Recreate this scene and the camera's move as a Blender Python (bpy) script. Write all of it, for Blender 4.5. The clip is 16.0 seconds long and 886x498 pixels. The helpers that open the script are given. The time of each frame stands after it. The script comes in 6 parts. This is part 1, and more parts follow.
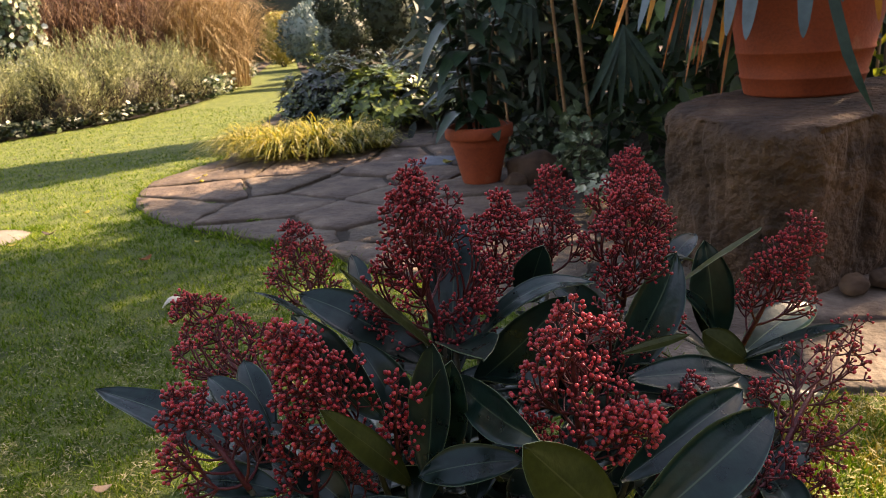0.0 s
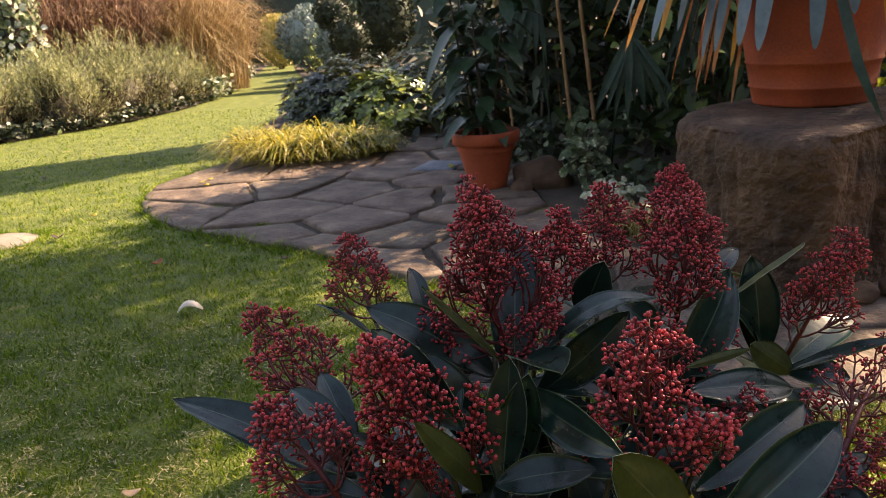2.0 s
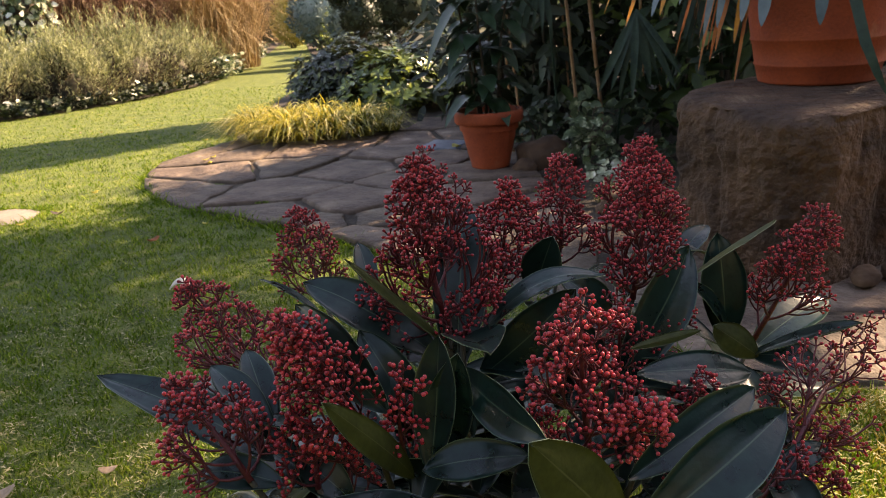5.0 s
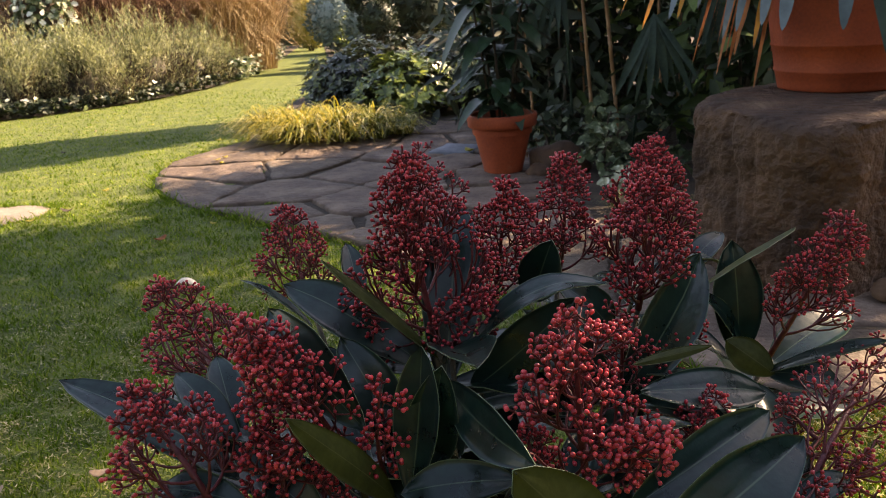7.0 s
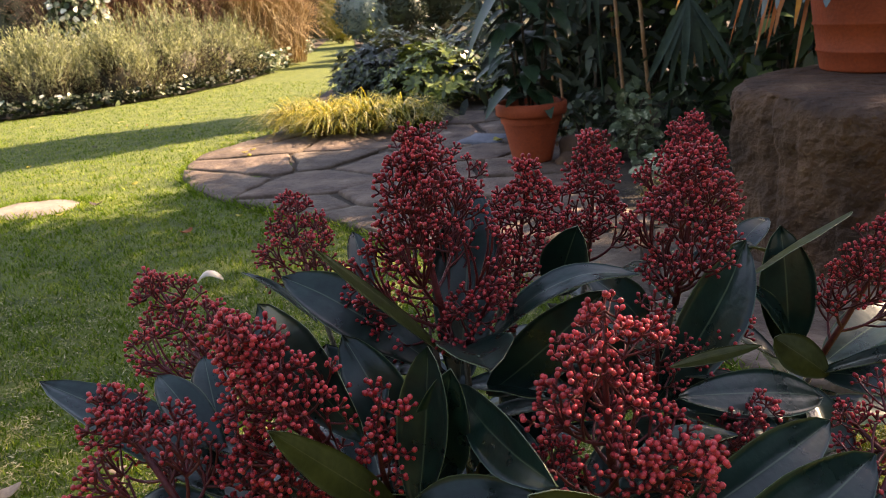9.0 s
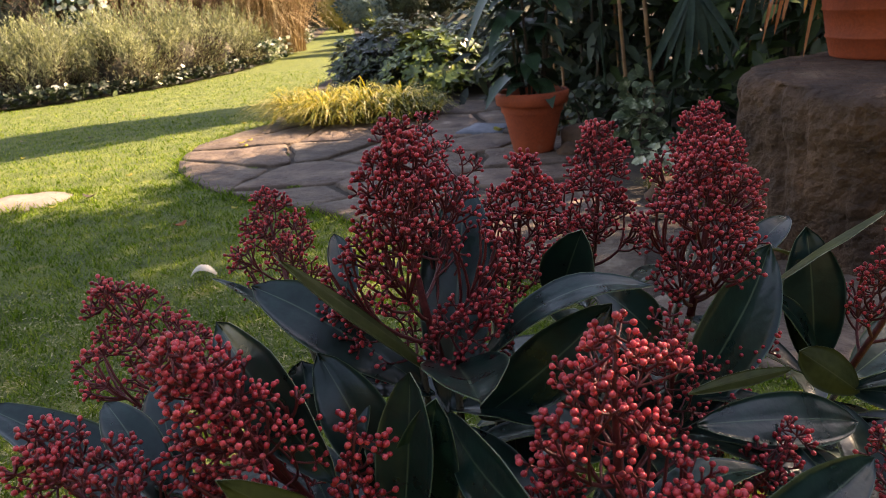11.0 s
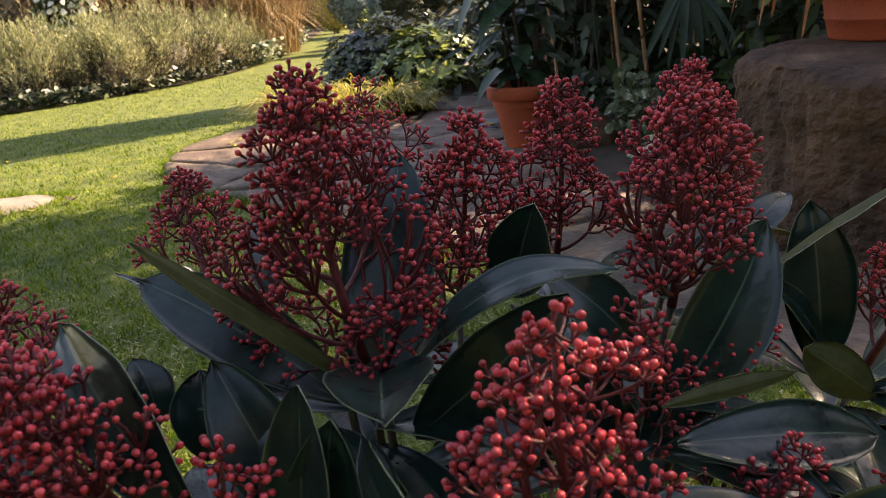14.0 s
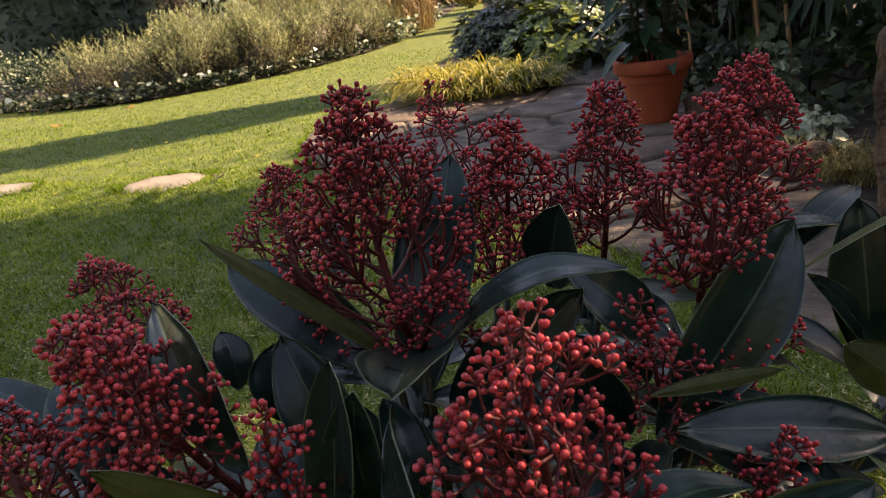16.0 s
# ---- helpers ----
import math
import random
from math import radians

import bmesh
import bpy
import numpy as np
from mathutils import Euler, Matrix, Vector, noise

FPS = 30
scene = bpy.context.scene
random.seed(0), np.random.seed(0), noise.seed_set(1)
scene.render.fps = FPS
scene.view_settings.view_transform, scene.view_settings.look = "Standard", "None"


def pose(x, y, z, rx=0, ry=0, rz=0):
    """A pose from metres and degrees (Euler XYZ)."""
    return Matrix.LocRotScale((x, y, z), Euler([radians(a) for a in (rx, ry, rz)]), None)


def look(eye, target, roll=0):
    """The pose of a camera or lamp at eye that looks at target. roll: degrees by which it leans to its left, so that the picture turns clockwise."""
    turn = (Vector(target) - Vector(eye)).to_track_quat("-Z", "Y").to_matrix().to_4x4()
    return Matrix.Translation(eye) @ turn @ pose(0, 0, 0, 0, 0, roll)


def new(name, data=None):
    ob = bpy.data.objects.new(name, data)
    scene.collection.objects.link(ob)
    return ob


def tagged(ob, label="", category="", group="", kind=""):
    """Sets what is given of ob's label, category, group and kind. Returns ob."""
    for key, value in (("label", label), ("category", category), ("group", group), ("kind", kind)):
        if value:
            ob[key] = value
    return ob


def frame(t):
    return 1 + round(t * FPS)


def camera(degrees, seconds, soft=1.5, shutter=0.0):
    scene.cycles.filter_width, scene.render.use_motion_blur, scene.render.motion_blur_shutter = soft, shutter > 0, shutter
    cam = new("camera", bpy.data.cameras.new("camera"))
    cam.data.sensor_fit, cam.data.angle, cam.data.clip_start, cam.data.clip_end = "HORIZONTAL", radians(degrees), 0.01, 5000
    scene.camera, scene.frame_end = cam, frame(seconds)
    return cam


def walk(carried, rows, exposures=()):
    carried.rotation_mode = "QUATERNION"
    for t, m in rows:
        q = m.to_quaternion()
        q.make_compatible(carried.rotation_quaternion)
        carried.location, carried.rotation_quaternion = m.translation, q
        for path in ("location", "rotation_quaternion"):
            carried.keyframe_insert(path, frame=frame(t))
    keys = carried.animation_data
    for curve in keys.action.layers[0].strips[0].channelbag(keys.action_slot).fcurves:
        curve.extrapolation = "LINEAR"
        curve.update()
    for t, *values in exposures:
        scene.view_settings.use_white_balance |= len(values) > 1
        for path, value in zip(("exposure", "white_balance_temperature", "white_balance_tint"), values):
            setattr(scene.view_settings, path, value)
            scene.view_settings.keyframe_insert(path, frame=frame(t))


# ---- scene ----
cam = camera(62.0, 16.0, soft=0.5)
cam.data.dof.use_dof, cam.data.dof.focus_distance, cam.data.dof.aperture_fstop = True, 0.50, 26.0
PATH = [
    (0, (0.133, 0.07, 0.743), (0.026, 1.979, 0.155), -4.6),
    (0.5, (0.134, 0.055, 0.749), (0.048, 1.967, 0.169), -4.5),
    (1, (0.117, 0.041, 0.752), (0.03, 1.952, 0.168), -4.5),
    (1.5, (0.095, 0.038, 0.758), (0.022, 1.948, 0.17), -4.0),
    (2, (0.079, 0.052, 0.763), (-0.012, 1.963, 0.18), -4.2),
    (2.5, (0.084, 0.056, 0.76), (-0.007, 1.959, 0.152), -4.1),
    (3, (0.104, 0.059, 0.752), (0.027, 1.959, 0.13), -4.2),
    (5.5, (0.136, 0.09, 0.739), (-0.002, 1.982, 0.105), -4.0),
    (6, (0.141, 0.101, 0.731), (0.001, 1.989, 0.088), -3.9),
    (6.5, (0.145, 0.113, 0.732), (-0.004, 2.01, 0.114), -2.9),
    (7, (0.147, 0.12, 0.729), (-0.021, 2.016, 0.116), -3.3),
    (7.5, (0.148, 0.127, 0.727), (-0.027, 2.024, 0.116), -3.4),
    (8, (0.15, 0.135, 0.722), (-0.045, 2.028, 0.106), -3.7),
    (8.5, (0.152, 0.152, 0.715), (-0.071, 2.041, 0.095), -3.9),
    (9, (0.154, 0.169, 0.71), (-0.098, 2.051, 0.082), -4.4),
    (9.5, (0.154, 0.186, 0.708), (-0.1, 2.064, 0.068), -4.2),
    (12, (0.161, 0.249, 0.684), (-0.084, 2.117, 0.013), -5.2),
    (12.5, (0.172, 0.267, 0.668), (-0.058, 2.133, -0.015), -5.5),
    (13, (0.179, 0.276, 0.667), (-0.055, 2.145, -0.006), -5.5),
    (13.5, (0.18, 0.286, 0.663), (-0.057, 2.153, -0.014), -5.3),
    (14, (0.181, 0.293, 0.666), (-0.078, 2.166, 0.013), -5.5),
    (14.5, (0.187, 0.302, 0.664), (-0.071, 2.177, 0.018), -4.9),
    (15, (0.205, 0.304, 0.662), (-0.146, 2.159, 0.002), -6.1),
    (15.5, (0.226, 0.289, 0.673), (-0.31, 2.096, 0.006), -7.6),
    (16, (0.235, 0.269, 0.683), (-0.377, 2.049, 0.007), -8.4),
]
walk(cam, [(t, look(eye, target, roll)) for t, eye, target, roll in PATH], [(0, 2.34, 9050, 26), (7.3, 2.34, 9050, 26), (8.4, 2.48, 8800, 27), (9.3, 2.48, 8800, 27), (12, 2.46, 8800, 27), (13, 2.38, 8800, 27), (14.7, 2.34, 8800, 27), (15.5, 2.10, 9050, 26), (16, 2.12, 9050, 26)])

# ---- light ----
SUN_AZ, SUN_EL = 54.0, 36.0          # degrees: azimuth from +y towards +x, height
world = bpy.data.worlds.new("garden_sky")
scene.world = world
world.use_nodes = True
wn, wl = world.node_tree.nodes, world.node_tree.links
sky = wn.new("ShaderNodeTexSky")
sky.sky_type, sky.sun_disc = "NISHITA", False
sky.sun_elevation, sky.sun_rotation = radians(SUN_EL), radians(SUN_AZ)
sky.air_density, sky.dust_density, sky.ozone_density = 1.0, 0.6, 1.2
wl.new(sky.outputs[0], wn["Background"].inputs[0])
wn["Background"].inputs[1].default_value = 0.095
TO_SUN = Vector((math.sin(radians(SUN_AZ)) * math.cos(radians(SUN_EL)), math.cos(radians(SUN_AZ)) * math.cos(radians(SUN_EL)), math.sin(radians(SUN_EL))))
sun = new("sun", bpy.data.lights.new("sun", "SUN"))
sun.data.energy, sun.data.angle, sun.data.color = 4.1, radians(0.55), (1.0, 0.90, 0.72)
sun.matrix_world = look(TO_SUN * 30, (0, 0, 0))

R = random.Random(11)


# ---- materials ----
def mat(name, c1, c2, rough=0.6, scale=20.0, bump=0.2, bump_scale=60.0, c3=None, island=0.0, spec=0.5, coat=0.0, trans=0.0, metal=0.0, depth=0.004):
    """A surface of two or three colours mixed by noise at two sizes, with fine relief. island: how much each loose piece differs."""
    m = bpy.data.materials.new(name)
    m.use_nodes = True
    n, l = m.node_tree.nodes, m.node_tree.links
    p = n["Principled BSDF"]
    geo = n.new("ShaderNodeNewGeometry")
    tc = n.new("ShaderNodeTexCoord")
    big, fine = n.new("ShaderNodeTexNoise"), n.new("ShaderNodeTexNoise")
    big.inputs["Scale"].default_value, fine.inputs["Scale"].default_value = scale, bump_scale
    big.inputs["Detail"].default_value, fine.inputs["Detail"].default_value = 4.0, 3.0
    for t in (big, fine):
        l.new(tc.outputs["Object"], t.inputs["Vector"])
    ramp = n.new("ShaderNodeValToRGB")
    ramp.color_ramp.elements[0].position, ramp.color_ramp.elements[1].position = 0.36, 0.64
    ramp.color_ramp.elements[0].color, ramp.color_ramp.elements[1].color = (*c1, 1), (*c2, 1)
    if c3:
        e = ramp.color_ramp.elements.new(0.74)
        e.color = (*c3, 1)
    src = big.outputs["Fac"]
    if island:
        add = n.new("ShaderNodeMath")
        add.operation = "MULTIPLY_ADD"
        add.inputs[1].default_value, add.inputs[2].default_value = island, -0.5 * island
        l.new(geo.outputs["Random Per Island"], add.inputs[0])
        s = n.new("ShaderNodeMath")
        l.new(add.outputs[0], s.inputs[0])
        l.new(big.outputs["Fac"], s.inputs[1])
        src = s.outputs[0]
    l.new(src, ramp.inputs[0])
    grain = n.new("ShaderNodeMix")
    grain.data_type, grain.blend_type = "RGBA", "OVERLAY"
    grain.inputs["Factor"].default_value = 0.35
    l.new(ramp.outputs[0], grain.inputs["A"])
    l.new(fine.outputs["Fac"], grain.inputs["B"])
    l.new(grain.outputs["Result"], p.inputs["Base Color"])
    p.inputs["Roughness"].default_value, p.inputs["Metallic"].default_value = rough, metal
    p.inputs["Specular IOR Level"].default_value = spec
    if coat:
        p.inputs["Coat Weight"].default_value, p.inputs["Coat Roughness"].default_value = coat, 0.25
    if bump:
        b = n.new("ShaderNodeBump")
        b.inputs["Strength"].default_value, b.inputs["Distance"].default_value = bump, depth
        l.new(fine.outputs["Fac"], b.inputs["Height"])
        l.new(b.outputs[0], p.inputs["Normal"])
    if trans:
        out = n["Material Output"]
        tr, mix = n.new("ShaderNodeBsdfTranslucent"), n.new("ShaderNodeMixShader")
        l.new(grain.outputs["Result"], tr.inputs[0])
        mix.inputs[0].default_value = trans
        l.new(p.outputs[0], mix.inputs[1])
        l.new(tr.outputs[0], mix.inputs[2])
        l.new(mix.outputs[0], out.inputs[0])
    return m


def leaf_mat(name, c1, c2, rib, rough, trans=0.0, veins=0.6, spec=0.45, rim=None):
    """A broad leaf's face: colour by noise, a paler midrib and faint side veins along its own length and width."""
    m = mat(name, c1, c2, rough, 60.0, 0.06, 220.0, trans=trans, spec=spec)
    n, l = m.node_tree.nodes, m.node_tree.links
    uv = n.new("ShaderNodeUVMap")
    sep = n.new("ShaderNodeSeparateXYZ")
    l.new(uv.outputs[0], sep.inputs[0])
    off = n.new("ShaderNodeMath")
    off.operation = "SUBTRACT"
    off.inputs[1].default_value = 0.5
    l.new(sep.outputs[0], off.inputs[0])
    ab = n.new("ShaderNodeMath")
    ab.operation = "ABSOLUTE"
    l.new(off.outputs[0], ab.inputs[0])
    ridge = n.new("ShaderNodeMapRange")
    ridge.inputs["From Min"].default_value, ridge.inputs["From Max"].default_value = 0.020, 0.007
    l.new(ab.outputs[0], ridge.inputs[0])
    # side veins: bands that slope towards the tip
    sl = n.new("ShaderNodeMath")
    sl.operation = "MULTIPLY_ADD"
    sl.inputs[1].default_value = -0.55
    l.new(ab.outputs[0], sl.inputs[0])
    l.new(sep.outputs[1], sl.inputs[2])
    fr = n.new("ShaderNodeMath")
    fr.operation = "MULTIPLY"
    fr.inputs[1].default_value = 62.0
    l.new(sl.outputs[0], fr.inputs[0])
    si = n.new("ShaderNodeMath")
    si.operation = "SINE"
    l.new(fr.outputs[0], si.inputs[0])
    bumps = [x for x in n if x.type == "BUMP"][0]
    h = n.new("ShaderNodeMath")
    h.operation = "MULTIPLY_ADD"
    h.inputs[1].default_value = 0.12 * veins
    fine = bumps.inputs["Height"].links[0].from_socket
    l.new(si.outputs[0], h.inputs[0])
    l.new(fine, h.inputs[2])
    h2 = n.new("ShaderNodeMath")
    h2.operation = "MULTIPLY_ADD"
    h2.inputs[1].default_value = -0.8
    l.new(ridge.outputs[0], h2.inputs[0])
    l.new(h.outputs[0], h2.inputs[2])
    l.new(h2.outputs[0], bumps.inputs["Height"])
    mix = n.new("ShaderNodeMix")
    mix.data_type = "RGBA"
    base = n["Principled BSDF"].inputs["Base Color"].links[0].from_socket
    fac = n.new("ShaderNodeMath")
    fac.operation = "MULTIPLY"
    fac.inputs[1].default_value = 0.75
    l.new(ridge.outputs[0], fac.inputs[0])
    l.new(fac.outputs[0], mix.inputs["Factor"])
    l.new(base, mix.inputs["A"])
    mix.inputs["B"].default_value = (*rib, 1)
    face = mix.outputs["Result"]
    if rim:
        edge = n.new("ShaderNodeMapRange")
        edge.inputs["From Min"].default_value, edge.inputs["From Max"].default_value = 0.472, 0.494
        l.new(ab.outputs[0], edge.inputs[0])
        margin = n.new("ShaderNodeMix")
        margin.data_type = "RGBA"
        l.new(edge.outputs[0], margin.inputs["Factor"])
        l.new(face, margin.inputs["A"])
        margin.inputs["B"].default_value = (*rim, 1)
        face = margin.outputs["Result"]
    l.new(face, n["Principled BSDF"].inputs["Base Color"])
    rr = n.new("ShaderNodeMapRange")
    rr.inputs["To Min"].default_value, rr.inputs["To Max"].default_value = rough - 0.08, rough + 0.14
    big = [x for x in n if x.type == "TEX_NOISE"][0]
    l.new(big.outputs["Fac"], rr.inputs[0])
    l.new(rr.outputs[0], n["Principled BSDF"].inputs["Roughness"])
    return m


def bud_mat():
    m = mat("bud_red", (0.28, 0.012, 0.020), (0.48, 0.028, 0.035), 0.33, 300.0, 0.15, 900.0, c3=(0.63, 0.068, 0.076), island=0.6, spec=0.45)
    n, l = m.node_tree.nodes, m.node_tree.links
    info = n.new("ShaderNodeObjectInfo")
    mul = n.new("ShaderNodeMath")
    mul.operation = "MULTIPLY_ADD"
    mul.inputs[1].default_value, mul.inputs[2].default_value = 0.5, 0.75
    l.new(info.outputs["Random"], mul.inputs[0])
    hsv = n.new("ShaderNodeHueSaturation")
    base = n["Principled BSDF"].inputs["Base Color"].links[0].from_socket
    l.new(base, hsv.inputs["Color"])
    l.new(mul.outputs[0], hsv.inputs["Value"])
    l.new(hsv.outputs[0], n["Principled BSDF"].inputs["Base Color"])
    return m


M = {
    "leaf_top": leaf_mat("skimmia_leaf_upper", (0.0026, 0.015, 0.012), (0.0058, 0.028, 0.022), (0.07, 0.11, 0.07), 0.27, veins=0.22, spec=0.44, rim=(0.10, 0.15, 0.10)),
    "leaf_under": leaf_mat("skimmia_leaf_under", (0.034, 0.045, 0.012), (0.055, 0.068, 0.018), (0.10, 0.11, 0.05), 0.5, trans=0.12, veins=0.5, spec=0.28),
    "leaf_rim": mat("skimmia_leaf_rim", (0.09, 0.13, 0.07), (0.15, 0.20, 0.12), 0.4, 80, 0.0),
    "bud": bud_mat(),
    "stalk_red": mat("panicle_stalk", (0.075, 0.008, 0.011), (0.135, 0.018, 0.020), 0.55, 200, 0.15, 600),
    "stem": mat("skimmia_stem", (0.035, 0.034, 0.014), (0.06, 0.046, 0.026), 0.6, 90, 0.3, 300),
    "soil": mat("soil", (0.028, 0.020, 0.013), (0.055, 0.038, 0.024), 0.95, 9, 0.8, 60, c3=(0.08, 0.06, 0.03)),
    "terracotta": mat("terracotta", (0.25, 0.038, 0.009), (0.34, 0.056, 0.014), 0.75, 7, 0.35, 120, c3=(0.40, 0.130, 0.062)),
    "rock": mat("sandstone_block", (0.036, 0.019, 0.012), (0.118, 0.063, 0.037), 0.88, 6.5, 1.0, 42, c3=(0.19, 0.115, 0.070), depth=0.03),
    "boulder": mat("brown_boulder", (0.05, 0.026, 0.014), (0.10, 0.052, 0.028), 0.85, 9, 0.7, 40),
    "cane": mat("bamboo_cane", (0.20, 0.095, 0.040), (0.32, 0.165, 0.070), 0.5, 12, 0.1, 60),
    "palm": mat("palm_leaf", (0.016, 0.038, 0.026), (0.034, 0.064, 0.042), 0.42, 10, 0.1, 80, island=0.5, trans=0.12, spec=0.25),
    "broad": leaf_mat("potted_shrub_leaf", (0.012, 0.034, 0.018), (0.024, 0.056, 0.024), (0.05, 0.08, 0.04), 0.34, trans=0.12),
    "strap": mat("strap_leaf", (0.045, 0.080, 0.090), (0.080, 0.130, 0.150), 0.34, 8, 0.08, 70, island=0.4, trans=0.18),
    "strap_old": mat("withered_strap_leaf", (0.50, 0.16, 0.012), (0.62, 0.26, 0.018), 0.5, 12, 0.1, 80, island=0.6, trans=0.45),
    "strap_brown": mat("dry_strap_leaf", (0.30, 0.085, 0.028), (0.44, 0.15, 0.045), 0.7, 12, 0.1, 80, island=0.6, trans=0.35),
    # whorled leaves in two copies; the first has sunlight painted into its yellow-green
    "rosette_lit": mat("sunlit_rhododendron_leaf", (0.040, 0.070, 0.014), (0.115, 0.165, 0.030), 0.30, 3, 0.08, 60, c3=(0.32, 0.38, 0.08), island=0.7, trans=0.1),
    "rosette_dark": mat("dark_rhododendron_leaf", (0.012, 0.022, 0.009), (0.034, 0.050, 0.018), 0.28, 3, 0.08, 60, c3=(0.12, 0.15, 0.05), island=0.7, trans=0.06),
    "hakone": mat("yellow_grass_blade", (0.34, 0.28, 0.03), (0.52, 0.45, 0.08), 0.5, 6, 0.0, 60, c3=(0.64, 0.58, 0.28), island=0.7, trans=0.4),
    # the same grass with shade put into its colour
    "hakone_shaded": mat("yellow_grass_shade_blade", (0.11, 0.135, 0.018), (0.20, 0.21, 0.03), 0.5, 6, 0.0, 60, island=0.7, trans=0.3),
    "lawn": mat("lawn_ground", (0.060, 0.090, 0.012), (0.122, 0.155, 0.021), 0.9, 9.0, 1.0, 150, c3=(0.23, 0.21, 0.06), depth=0.012),
    "blade": mat("grass_blade", (0.068, 0.134, 0.009), (0.150, 0.242, 0.018), 0.6, 3.2, 0.0, 60, c3=(0.26, 0.31, 0.055), island=0.65, trans=0.35, spec=0.08),
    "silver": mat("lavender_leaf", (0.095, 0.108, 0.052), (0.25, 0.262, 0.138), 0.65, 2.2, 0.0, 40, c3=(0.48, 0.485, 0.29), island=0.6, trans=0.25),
    # brown lower shoots, with the shade low in the bush painted in
    "silver_low_shade": mat("shaded_lower_lavender_shoot", (0.030, 0.021, 0.014), (0.070, 0.050, 0.032), 0.75, 2.2, 0.0, 40, c3=(0.16, 0.12, 0.07), island=0.7, trans=0.1, spec=0.2),
    "thatch": mat("lawn_thatch", (0.24, 0.22, 0.09), (0.36, 0.32, 0.15), 0.8, 12, 0.0, 60, c3=(0.46, 0.40, 0.22), island=0.8, trans=0.15, spec=0.2),
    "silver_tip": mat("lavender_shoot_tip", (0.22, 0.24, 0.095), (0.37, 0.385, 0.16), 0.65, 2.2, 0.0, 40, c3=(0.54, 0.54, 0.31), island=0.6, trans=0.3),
    # tall grass with sunlight put into its colour
    "golden_sunlit": mat("sunlit_maiden_grass_blade", (0.22, 0.135, 0.055), (0.36, 0.235, 0.105), 0.6, 0.9, 0.0, 40, c3=(0.56, 0.43, 0.24), island=0.9, trans=0.2),
    "laurel": mat("laurel_leaf", (0.014, 0.030, 0.011), (0.036, 0.064, 0.018), 0.42, 3, 0.0, 60, c3=(0.10, 0.15, 0.04), island=0.6, trans=0.1, spec=0.22),
    "silver_core": mat("lavender_wood", (0.035, 0.032, 0.018), (0.07, 0.06, 0.035), 0.9, 14, 0.6, 60),
    # the same tall grass, browner, with shade put into its colour
    "golden": mat("shaded_maiden_grass_blade", (0.085, 0.040, 0.025), (0.19, 0.098, 0.058), 0.6, 0.9, 0.0, 40, c3=(0.42, 0.27, 0.16), island=0.9, trans=0.12),
    "pale": mat("variegated_leaf", (0.10, 0.14, 0.06), (0.42, 0.45, 0.31), 0.42, 30, 0.0, 60, c3=(0.70, 0.71, 0.60), island=0.9, trans=0.15),
    "pale_ivy": mat("pale_ivy_leaf", (0.022, 0.045, 0.018), (0.10, 0.14, 0.07), 0.45, 30, 0.0, 60, c3=(0.40, 0.43, 0.28), island=0.9, trans=0.15),
    "ivy": mat("ivy_leaf", (0.013, 0.026, 0.010), (0.028, 0.048, 0.018), 0.5, 20, 0.0, 60, c3=(0.15, 0.19, 0.10), island=0.6, trans=0.1),
    "conifer": mat("dark_conifer", (0.010, 0.020, 0.008), (0.022, 0.038, 0.014), 0.6, 3, 0.0, 40, island=0.6, trans=0.08),
    "blue": mat("blue_conifer", (0.10, 0.15, 0.13), (0.18, 0.25, 0.22), 0.6, 2, 0.0, 40, c3=(0.28, 0.34, 0.29), island=0.6, trans=0.1),
    "yellow": mat("yellow_shrub_leaf", (0.28, 0.24, 0.05), (0.44, 0.38, 0.11), 0.5, 3, 0.0, 40, island=0.6, trans=0.3),
    "bark": mat("bark", (0.035, 0.026, 0.018), (0.075, 0.055, 0.038), 0.9, 14, 0.8, 60),
    "canopy": mat("bamboo_leaf", (0.035, 0.075, 0.020), (0.07, 0.13, 0.030), 0.45, 3, 0.0, 40, c3=(0.14, 0.20, 0.04), island=0.6, trans=0.3),
    "dead": mat("fallen_leaf", (0.30, 0.20, 0.12), (0.46, 0.33, 0.22), 0.7, 40, 0.3, 200, trans=0.1),
    "dead_orange": mat("orange_fallen_leaf", (0.42, 0.13, 0.02), (0.55, 0.24, 0.04), 0.6, 40, 0.2, 200, trans=0.2),
    "dead_white": mat("bleached_petal", (0.55, 0.50, 0.42), (0.72, 0.67, 0.58), 0.6, 40, 0.2, 200),
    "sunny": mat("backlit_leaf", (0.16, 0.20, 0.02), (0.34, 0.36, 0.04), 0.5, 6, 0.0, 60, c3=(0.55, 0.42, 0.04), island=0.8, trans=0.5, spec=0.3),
    "moss": mat("golden_moss", (0.17, 0.145, 0.018), (0.32, 0.265, 0.035), 0.8, 14, 0.0, 60, c3=(0.46, 0.38, 0.11), island=0.7, trans=0.3, spec=0.2),
    "dry": mat("dry_bed_grass", (0.13, 0.12, 0.035), (0.24, 0.19, 0.07), 0.7, 8, 0.0, 60, island=0.7, trans=0.2),
}


